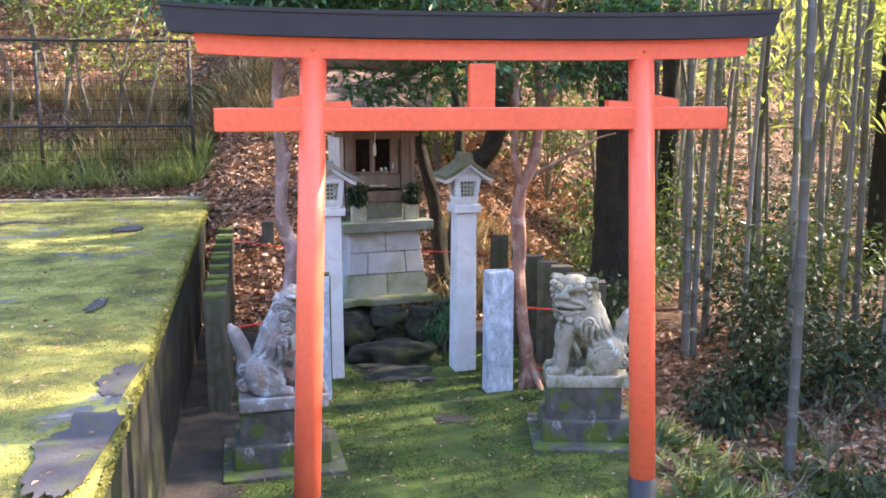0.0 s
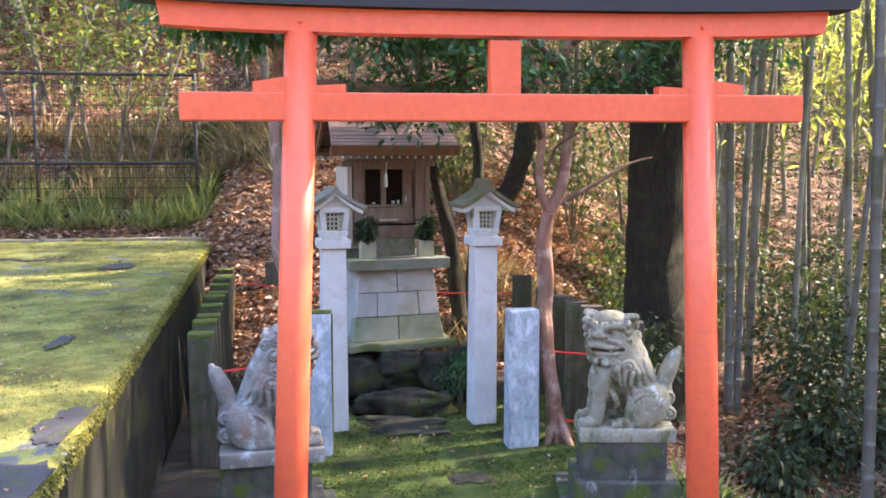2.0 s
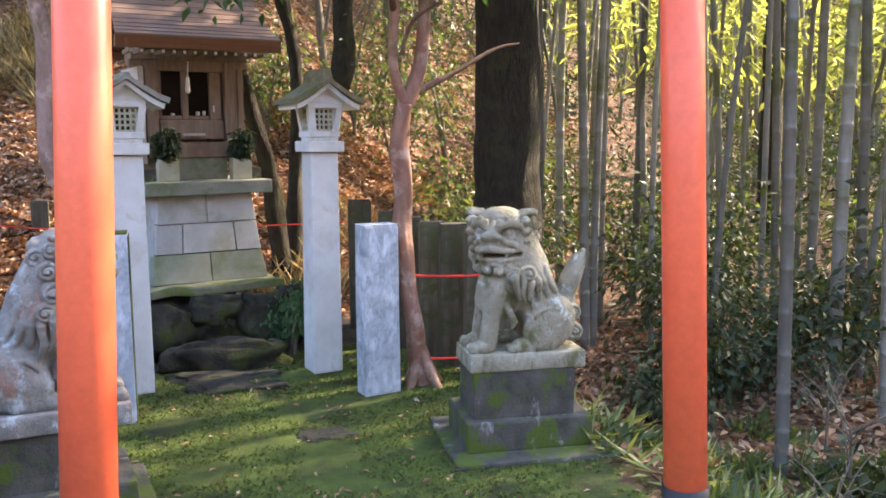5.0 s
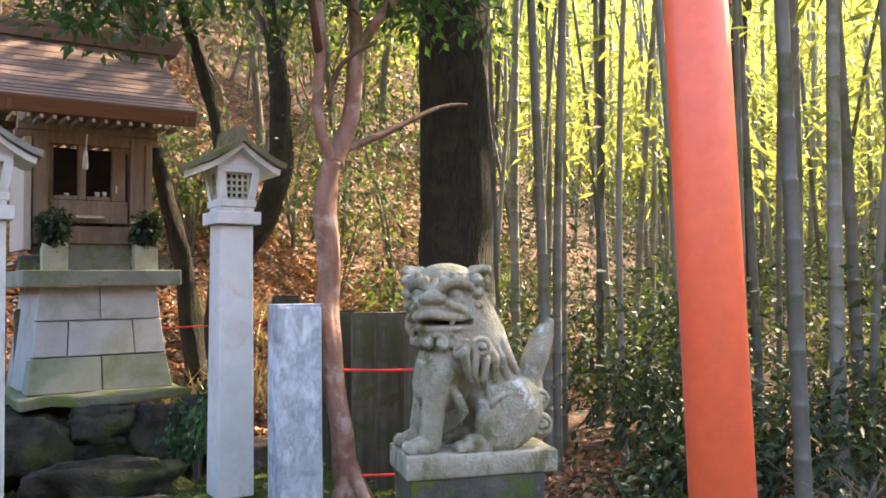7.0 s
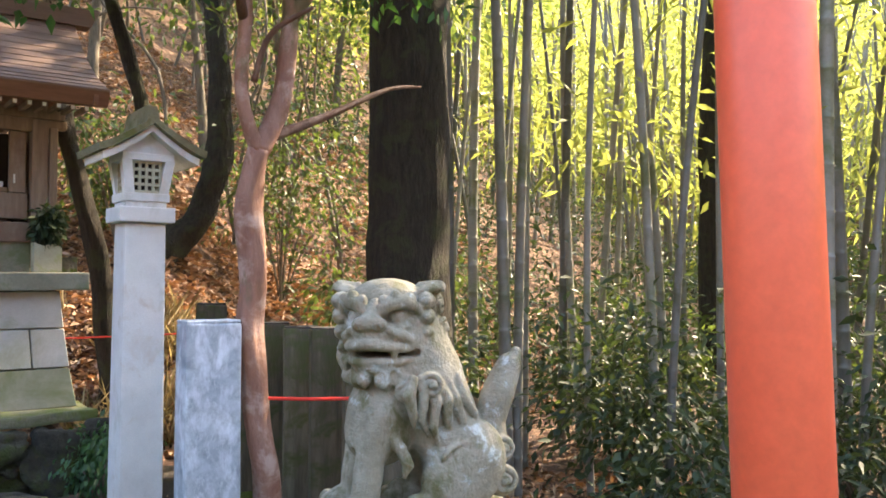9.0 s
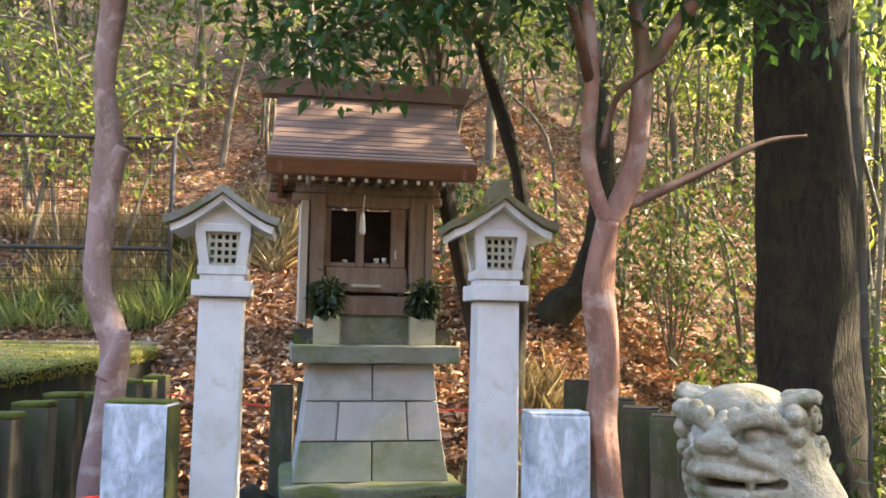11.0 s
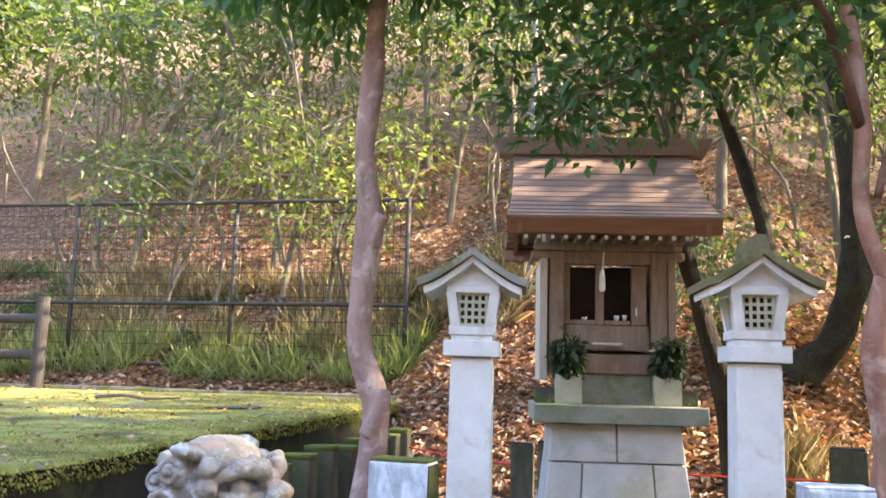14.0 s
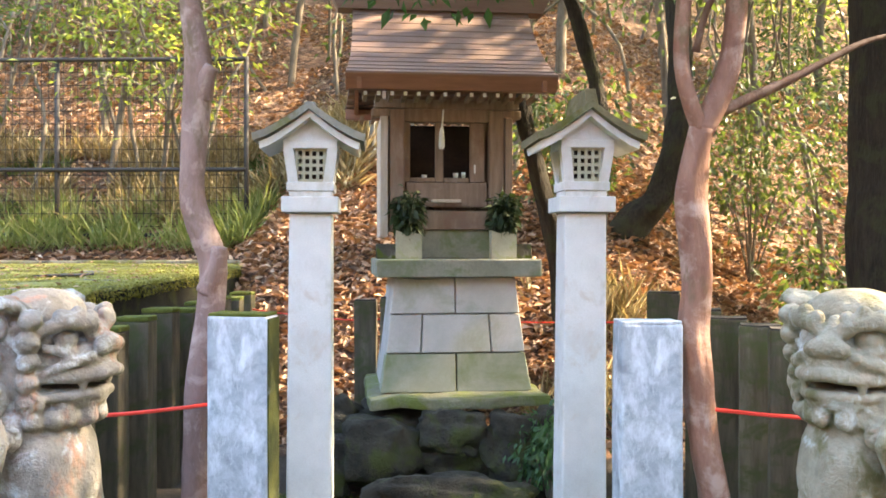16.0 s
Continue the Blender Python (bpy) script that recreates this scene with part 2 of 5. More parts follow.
LEAF_GRASS = leafy("grass_blade", [(0.0, (0.12, 0.17, 0.055)), (0.6, (0.23, 0.28, 0.11)), (1.0, (0.52, 0.47, 0.27))], (0.4, 0.45, 0.1), 0.35, 0.6)
LEAF_STRAW = leafy("dry_grass_blade", [(0.0, (0.12, 0.085, 0.045)), (0.6, (0.3, 0.23, 0.125)), (1.0, (0.58, 0.5, 0.33))], (0.4, 0.3, 0.12), 0.3, 0.7)


def ground_material():
    """Moss, leaf litter and bare soil, laid out by the painted cover of the ground."""
    m = bpy.data.materials.new("ground_cover")
    m.use_nodes = True
    nt = m.node_tree
    bsdf = nt.nodes["Principled BSDF"]
    v = coords(nt)
    at = nt.nodes.new("ShaderNodeVertexColor")
    at.layer_name = "cover"
    sep = nt.nodes.new("ShaderNodeSeparateColor")
    nt.links.new(at.outputs[0], sep.inputs[0])
    moss = ramp_of(nt, noise_of(nt, v, 2.2, 7, 0.7), [(0.3, (0.03, 0.025, 0.012)), (0.42, (0.05, 0.072, 0.01)), (0.56, (0.09, 0.13, 0.016)), (0.68, (0.145, 0.18, 0.026)), (0.8, (0.19, 0.19, 0.036))])
    soil = ramp_of(nt, noise_of(nt, v, 5, 7, 0.7), [(0.3, (0.035, 0.026, 0.02)), (0.7, (0.11, 0.085, 0.065))])
    vor = nt.nodes.new("ShaderNodeTexVoronoi")
    vor.inputs["Scale"].default_value = 16
    nt.links.new(v, vor.inputs["Vector"])
    hue = nt.nodes.new("ShaderNodeSeparateColor")
    nt.links.new(vor.outputs["Color"], hue.inputs[0])
    litter = ramp_of(nt, hue.outputs[0], [(0.0, (0.05, 0.024, 0.014)), (0.5, (0.12, 0.058, 0.032)), (0.85, (0.22, 0.12, 0.07)), (1.0, (0.3, 0.2, 0.13))])
    ragged = noise_of(nt, v, 4, 6, 0.7)
    def edge(sock):
        a = nt.nodes.new("ShaderNodeMath")
        a.operation = "ADD"
        nt.links.new(sock, a.inputs[0])
        nt.links.new(ragged, a.inputs[1])
        return ramp_of(nt, a.outputs[0], [(0.86, (0, 0, 0)), (1.06, (1, 1, 1))])
    col = mix_of(nt, edge(sep.outputs[1]), soil, litter)
    col = mix_of(nt, edge(sep.outputs[0]), col, moss)
    nt.links.new(col, bsdf.inputs["Base Color"])
    bsdf.inputs["Roughness"].default_value = 0.95
    h = nt.nodes.new("ShaderNodeMath")
    h.operation = "ADD"
    nt.links.new(noise_of(nt, v, 60, 4, 0.8), h.inputs[0])
    nt.links.new(noise_of(nt, v, 9, 4, 0.7), h.inputs[1])
    add_bump(nt, bsdf, h.outputs[0], 0.9, 0.03)
    return m


GROUND = ground_material()


# ---- builders ----
def finish(name, bm, material, smooth=False):
    me = bpy.data.meshes.new(name)
    bm.to_mesh(me)
    bm.free()
    me.materials.append(material)
    if smooth:
        me.polygons.foreach_set("use_smooth", [True] * len(me.polygons))
    return me


def part(name, bm, material, parent, label="", smooth=False):
    ob = new(name, finish(name, bm, material, smooth))
    ob.parent = parent
    return tagged(ob, label)


def solid(name, bm, material, m, label, category, group="", kind="", smooth=False):
    ob = new(name, finish(name, bm, material, smooth))
    ob.matrix_world = m
    return tagged(ob, label, category, group, kind)


def thing(name, m, label, category, group="", kind=""):
    ob = new(name)
    ob.matrix_world = m
    return tagged(ob, label, category, group, kind)


def box(c, s, bevel=0.0, taper=1.0, bm=None, turn=0.0):
    """A block at centre c with sides s; taper: how wide its top is against its foot."""
    bm = bm or bmesh.new()
    made = bmesh.ops.create_cube(bm, size=1.0)["verts"]
    for v in made:
        k = taper if v.co.z > 0 else 1.0
        p = Vector((v.co.x * s[0] * k, v.co.y * s[1] * k, v.co.z * s[2]))
        p.rotate(Euler((0, 0, turn)))
        v.co = p + Vector(c)
    if bevel:
        es = list({e for v in made for e in v.link_edges})
        bmesh.ops.bevel(bm, geom=es, offset=bevel, segments=2, affect="EDGES", profile=0.6)
    return bm


def rough(bm, amount, scale, cuts=0):
    """Wear: subdivide and push the surface about."""
    if cuts:
        bmesh.ops.subdivide_edges(bm, edges=list(bm.edges), cuts=cuts, use_grid_fill=True)
    for v in bm.verts:
        n = noise.noise_vector(v.co * scale)
        v.co += n * amount
    return bm


def tube(pts, radii, sides=8, bm=None, wobble=0.0, caps=True):
    """A round, tapering limb along pts."""
    bm = bm or bmesh.new()
    rings = []
    pts = [Vector(p) for p in pts]
    for i, p in enumerate(pts):
        d = (pts[min(i + 1, len(pts) - 1)] - pts[max(i - 1, 0)]).normalized()
        a = d.cross(Vector((0, 1, 0)) if abs(d.y) < 0.9 else Vector((1, 0, 0))).normalized()
        b = d.cross(a)
        ring = []
        for k in range(sides):
            t = math.tau * k / sides
            r = radii[i] * (1 + wobble * noise.noise(p * 3 + Vector((math.cos(t), math.sin(t), 0)) * 1.2))
            ring.append(bm.verts.new(p + (a * math.cos(t) + b * math.sin(t)) * r))
        rings.append(ring)
    for u, w in zip(rings, rings[1:]):
        for k in range(sides):
            bm.faces.new((u[k], u[(k + 1) % sides], w[(k + 1) % sides], w[k]))
    if caps:
        bm.faces.new(list(reversed(rings[0])))
        bm.faces.new(rings[-1])
    return bm


def curve_pts(ctrl, steps=6):
    """A smooth line through the given points."""
    c = [Vector(p) for p in ctrl]
    out = []
    for i in range(len(c) - 1):
        p0, p1, p2, p3 = c[max(i - 1, 0)], c[i], c[i + 1], c[min(i + 2, len(c) - 1)]
        for s in range(steps):
            t = s / steps
            out.append(0.5 * ((2 * p1) + (p2 - p0) * t + (2 * p0 - 5 * p1 + 4 * p2 - p3) * t * t + (3 * p1 - p0 - 3 * p2 + p3) * t ** 3))
    out.append(c[-1])
    return out


def limb(ctrl, r0, r1, sides=8, bm=None, wobble=0.15, steps=6):
    pts = curve_pts(ctrl, steps)
    n = len(pts) - 1
    return tube(pts, [r0 + (r1 - r0) * i / n for i in range(n + 1)], sides, bm, wobble)


def prism(outline, axis, lo, hi, bm=None):
    """An outline of 2D points pulled along an axis; outline is in the other two axes, in order."""
    bm = bm or bmesh.new()
    def place(p, h):
        return {"x": (h, p[0], p[1]), "y": (p[0], h, p[1]), "z": (p[0], p[1], h)}[axis]
    a = [bm.verts.new(place(p, lo)) for p in outline]
    b = [bm.verts.new(place(p, hi)) for p in outline]
    n = len(outline)
    bm.faces.new(a)
    bm.faces.new(list(reversed(b)))
    for i in range(n):
        bm.faces.new((a[i], b[i], b[(i + 1) % n], a[(i + 1) % n]))
    bmesh.ops.recalc_face_normals(bm, faces=list(bm.faces))
    return bm


def leaf_mesh(name, places, dirs, length, width, material, droop=0.25, rng=None, curl=0.2):
    """Many single leaves: each a folded blade of four corners, from its place along its direction."""
    rng = rng or np.random.default_rng(1)
    p = np.asarray(places, dtype=np.float64)
    d = np.asarray(dirs, dtype=np.float64)
    n = len(p)
    d[:, 2] -= droop * rng.random(n)
    d /= np.linalg.norm(d, axis=1)[:, None] + 1e-9
    u = rng.normal(size=(n, 3)) * 0.55 + np.array([0, 0, 1.0])
    s = np.cross(d, u)
    s /= np.linalg.norm(s, axis=1)[:, None] + 1e-9
    up = np.cross(s, d)
    ln = (length * (0.65 + 0.7 * rng.random(n)))[:, None]
    wd = (width * (0.7 + 0.6 * rng.random(n)))[:, None]
    v = np.stack([p, p + d * ln * 0.45 + s * wd * 0.5 + up * wd * curl, p + d * ln - up * ln * 0.08, p + d * ln * 0.45 - s * wd * 0.5 + up * wd * curl], 1).reshape(-1, 3)
    i = np.arange(n)[:, None] * 4
    f = np.concatenate([i + np.array([[0, 1, 2]]), i + np.array([[0, 2, 3]])], 1).reshape(-1, 3)
    me = bpy.data.meshes.new(name)
    me.vertices.add(len(v))
    me.vertices.foreach_set("co", v.ravel())
    me.loops.add(len(f) * 3)
    me.loops.foreach_set("vertex_index", f.ravel().astype(np.int32))
    me.polygons.add(len(f))
    me.polygons.foreach_set("loop_start", np.arange(0, len(f) * 3, 3, dtype=np.int32))
    me.polygons.foreach_set("loop_total", np.full(len(f), 3, dtype=np.int32))
    me.update(calc_edges=True)
    me.materials.append(material)
    return me


def clump(rng, centres, radius, count, flat=0.6):
    """Places and outward directions of leaves in uneven clumps about the given centres."""
    c = np.asarray(centres)[rng.integers(0, len(centres), count)]
    off = rng.normal(size=(count, 3)) * radius * np.array([1, 1, flat])
    d = off + rng.normal(size=(count, 3)) * radius * 0.6
    return c + off, d


# ---- the lie of the land ----
def smooth(a, b, x):
    t = min(1.0, max(0.0, (x - a) / (b - a)))
    return t * t * (3 - 2 * t)


def wall_x(y):
    return -2.2 - 0.076 * (y - 3.3)


def terrace_z(y):
    return 1.075 + 0.0145 * (y - 6.5)


def land(x, y):
    """Height of the ground."""
    z = -0.15
    z += 1.38 * smooth(3.9, -0.6, y)                                     # the slope that the path comes down
    z -= (0.42 * smooth(1.25, 2.4, x)) * smooth(-1.0, 3.0, y)            # falls away to the bamboo grove
    foot = 10.6 + max(0.0, x - 1.0) * 0.75 + 0.8 * smooth(-2.4, -3.6, x)
    up = max(0.0, y - foot)
    rise = 0.6 * up + 0.04 * min(up, 1.5)
    ring = 0.42 * max(0.0, math.hypot(x - 2, y - 5) - 24.0)                # added ring of slopes that blocks the low sky all round
    z += min(max(rise, ring), 60.0)
    z += 0.9 * smooth(4, 14, x) * smooth(2, 12, x + y * 0.2)
    far = max(abs(x), abs(y))
    z += (0.10 * noise.noise(Vector((x * 0.5, y * 0.5, 0))) + 0.03 * noise.noise(Vector((x * 2.1, y * 2.1, 3)))) * (0.35 if -2.2 < x < 1.2 and 3 < y < 9.2 else 1.0)
    z += 0.5 * noise.noise(Vector((x * 0.12, y * 0.12, 7))) * smooth(12, 20, far)
    if x < wall_x(y) - 0.12 and math.hypot(x - 2, y - 5) < 22:
        z = 0.9 if y < 13.3 else max(z, 1.12)
    return z


def build_ground():
    xs = np.unique(np.concatenate([np.linspace(-400, -40, 10), np.linspace(-40, -9, 32), np.arange(-9, 6, 0.13), np.linspace(6, 40, 60), np.linspace(40, 400, 10)]))
    ys = np.unique(np.concatenate([np.linspace(-400, -30, 8), np.linspace(-30, -2, 20), np.arange(-2, 17, 0.14), np.linspace(17, 60, 60), np.linspace(60, 400, 8)]))
    nx, ny = len(xs), len(ys)
    verts, cover = [], []
    for y in ys:
        for x in xs:
            z = land(x, y)
            verts.append((x, y, z))
            moss = smooth(1.5, 0.9, x + 0.3 * noise.noise(Vector((y, 0, 0)))) * smooth(9.6, 8.9, y) if x > wall_x(y) + 0.2 else 0.0
            if x <= wall_x(y) + 0.55:
                moss *= 0.35
            litter = 1.0 - 0.9 * smooth(10.6, 9.8, y) * smooth(1.2, 0.6, x)
            cover.append((moss, litter, 0, 1))
    faces = [(j * nx + i, j * nx + i + 1, (j + 1) * nx + i + 1, (j + 1) * nx + i) for j in range(ny - 1) for i in range(nx - 1)]
    me = bpy.data.meshes.new("ground")
    me.from_pydata(verts, [], faces)
    lay = me.color_attributes.new("cover", "FLOAT_COLOR", "POINT")
    lay.data.foreach_set("color", np.array(cover).ravel())
    me.polygons.foreach_set("use_smooth", [True] * len(me.polygons))
    me.materials.append(GROUND)
    tagged(new("ground", me), "mossy path, bare soil and leaf-strewn hillside", "ground", kind="structure")


build_ground()


def build_terrace():
    """The raised mossy terrace behind its retaining wall."""
    ys = np.arange(-3, 13.35, 0.1)
    cols = [0.0, -0.03, -0.1, -0.25, -0.5, -0.9, -1.5, -2.3, -3.4, -5.0, -7.0, -10.0]
    bm = bmesh.new()
    grid = []
    for y in ys:
        row = []
        for k, c in enumerate(cols):
            x = wall_x(y) + c + (0.018 * noise.noise(Vector((y * 3, k, 0))))
            z = terrace_z(y) - (0.03 if k == 0 else 0.0) + 0.018 * noise.noise(Vector((x * 1.7, y * 1.7, 2))) + 0.01 * noise.noise(Vector((x * 6, y * 6, 5)))
            row.append(bm.verts.new((x, y, z)))
        grid.append(row)
    for a, b in zip(grid, grid[1:]):
        for k in range(len(cols) - 1):
            bm.faces.new((a[k], b[k], b[k + 1], a[k + 1]))
    bmesh.ops.recalc_face_normals(bm, faces=list(bm.faces))
    top = new("terrace_top", finish("terrace_top", bm, TERRACE, True))
    if top.data.polygons[0].normal.z < 0:
        top.data.flip_normals()
    tagged(top, "broad concrete terrace top carpeted in yellow-green moss", "terrace", kind="structure")
    bm = bmesh.new()
    zs = [-0.04, -0.16, -0.42, -0.7, -1.0, -1.3, -1.75]
    rows = []
    for y in ys:
        row = []
        for z in zs:
            row.append(bm.verts.new((wall_x(y) - 0.012 + 0.012 * noise.noise(Vector((y * 4, z * 1.5, 1))), y, terrace_z(y) + z)))
        rows.append(row)
    for a, b in zip(rows, rows[1:]):
        for k in range(len(zs) - 1):
            bm.faces.new((a[k], a[k + 1], b[k + 1], b[k]))
    front = list(bm.faces)
    back = bmesh.ops.extrude_face_region(bm, geom=front)["geom"]
    bmesh.ops.translate(bm, verts=[g for g in back if isinstance(g, bmesh.types.BMVert)], vec=(-0.3, 0, 0))
    bmesh.ops.recalc_face_normals(bm, faces=list(bm.faces))
    tagged(new("wall_terrace", finish("wall_terrace", bm, WALLFACE, False)), "board-marked concrete retaining wall, shade painted into its dark face, streaked with moss", "retaining wall", kind="structure")


build_terrace()
tagged(new("terrace_kerb", finish("terrace_kerb", rough(box((-7.45, 13.4, 0.93), (9.0, 0.16, 0.56), 0.02), 0.012, 3, 6), KERB)), "low concrete kerb closing the terrace, orange sunlight put into its ochre colour", "kerb", kind="structure")


def build_bare_patch(x, y, r, stretch, seed):
    """Where the moss has come away from the concrete."""
    outline = []
    for k in range(96):
        a = math.tau * k / 96
        q = r * (1 + 0.45 * noise.noise(Vector((math.cos(a) * 1.6, math.sin(a) * 1.6, seed))) + 0.3 * noise.noise(Vector((math.cos(a) * 4, math.sin(a) * 4, seed))) + 0.15 * noise.noise(Vector((math.cos(a) * 11, math.sin(a) * 11, seed))))
        outline.append((min(q * math.cos(a), wall_x(y) - x - 0.02), q * math.sin(a) * stretch))
    solid("bare_concrete_patch", prism(outline, "z", 0.0, 0.006), CONCRETE, pose(x, y, terrace_z(y) + 0.008), "bare grey concrete patch where moss has come away", "concrete patch", "bare patches on the terrace")


CONCRETE = surface("bare_grey_concrete", [(0.3, (0.035, 0.03, 0.033)), (0.7, (0.075, 0.065, 0.068))], 4, 60, 0.9, 0.6, 0.01, stain=(0.06, 0.065, 0.02), stain_scale=5)
build_bare_patch(-2.38, 4.75, 0.13, 2.4, 1)
build_bare_patch(-2.36, 3.75, 0.2, 2.6, 2)
build_bare_patch(-3.0, 6.6, 0.07, 3.0, 5)
build_bare_patch(-3.9, 5.6, 0.12, 4.0, 3)
build_bare_patch(-3.6, 10.5, 0.16, 2.0, 4)


# ---- torii ----
def build_torii():
    t = thing("torii_gate", pose(-0.29, 4.6, 0.0), "vermilion wooden torii gate with a black top beam", "torii gate")
    for s in (-1, 1):
        foot, head = Vector((s * 1.075, 0, -0.35)), Vector((s * 0.943, 0, 2.9))
        at = lambda z: foot.lerp(head, (z + 0.35) / 3.25)
        post = part("post", tube([at(-0.35), at(1.2), at(2.9)], [0.083, 0.079, 0.074], 40), VERMILION, t, smooth=True)
        part("foot_sleeve", tube([at(-0.34), at(0.33)], [0.09, 0.088], 40), BLACK, post, "black foot sleeve", smooth=True)
        for k in (-1, 1):
            x = at(2.66).x
            bm = prism([(x + k * 0.06, 2.63), (x + k * 0.21, 2.63), (x + k * 0.21, 2.668 if k == -s else 2.676), (x + k * 0.06, 2.66 if k == -s else 2.7)], "y", -0.04, 0.04)
            part("wedge", bm, VERMILION, t)
        part("peg", tube([(at(2.9).x, -0.052, 2.945), (at(2.9).x, -0.072, 2.945)], [0.012, 0.009], 10), VERMILION, t)
    part("tie_beam", box((-0.01, 0, 2.565), (2.96, 0.085, 0.13), 0.008), VERMILION, t)
    part("strut", box((0.0, 0, 2.75), (0.148, 0.075, 0.25), 0.006), VERMILION, t)
    n = 24
    low, mid, high = [], [], []
    for i in range(n + 1):
        u = -1 + 2 * i / n
        sag = 0.012 * (u * u) + 0.018 * abs(u) ** 4
        low.append((1.555 * u, 2.893 + sag))
        mid.append((1.575 * u, 3.0 + sag))
        high.append((1.735 * u, 3.128 + sag * 1.3))
    part("under_beam", prism(low + mid[::-1], "y", -0.055, 0.055), VERMILION, t)
    cap = [(1.70 * (-1 + 2 * i / n), 3.005 + 0.012 * (-1 + 2 * i / n) ** 2 + 0.018 * abs(-1 + 2 * i / n) ** 4) for i in range(n + 1)]
    bm = prism(cap + high[::-1], "y", -0.1, 0.1)
    part("top_beam", bm, BLACK, t, "glossy black curved top beam")
    ridge = [(p[0] * 1.004, p[1]) for p in high]
    part("top_capping", prism(ridge + [(p[0], p[1] + 0.022) for p in ridge[::-1]], "y", -0.108, 0.108), BLACK, t)


build_torii()


# ---- shrine ----
def build_pedestal():
    t = thing("shrine_pedestal", pose(-0.585, 10.15, 0.36, 0, 0, 11), "battered grey stone block pedestal under the shrine", "pedestal")
    zs = [0.045, 0.30, 0.555, 0.80]
    def half(z):
        return 0.505 - 0.095 * ((z - 0.045) / 0.755) ** 0.8
    def stone(x0, x1, z0, z1, yf):
        bm = bmesh.new()
        g = 0.004
        a, b = half(z0), half(z1)
        def X(f, h):
            return -h + 2 * h * f
        pts = []
        for z, h in ((z0 + g, a), (z1 - g, b)):
            for f, gg in ((x0, g), (x1, -g)):
                pts.append((X(f, h) + gg, -h + 0.0 + yf, z))
        lo0, lo1, hi0, hi1 = [Vector(p) for p in pts]
        d = Vector((0, 0.22, 0))
        v = [bm.verts.new(p) for p in (lo0, lo1, hi1, hi0, lo0 + d, lo1 + d, hi1 + d, hi0 + d)]
        for f in ((0, 1, 2, 3), (7, 6, 5, 4), (0, 4, 5, 1), (1, 5, 6, 2), (2, 6, 7, 3), (3, 7, 4, 0)):
            bm.faces.new([v[i] for i in f])
        bmesh.ops.bevel(bm, geom=list(bm.edges), offset=0.005, segments=1, affect="EDGES")
        return bm
    for (z0, z1), cuts in zip(zip(zs, zs[1:]), ([0, .5, 1], [0, .25, .755, 1], [0, .5, 1])):
        for a, b in zip(cuts, cuts[1:]):
            part("stone_block", stone(a, b, z0, z1, 0.0), PODIUM if z0 > 0.2 else PODIUM_DAMP, t)
    core = bmesh.new()
    box((0, 0.05, 0.42), (0.98, 0.92, 0.755), 0.0, 0.83, core)
    part("core", core, PODIUM, t)
    part("top_slab", rough(box((0.018, 0.0, 0.86), (1.1, 1.04, 0.118), 0.012), 0.003, 4), SLAB, t, "green-tinged stone top slab")
    part("plinth_slab", rough(box((0.0, -0.07, 0.005), (1.16, 1.25, 0.08), 0.02), 0.035, 4, 5), MOSSROCK, t, "mossy plinth slab")


build_pedestal()


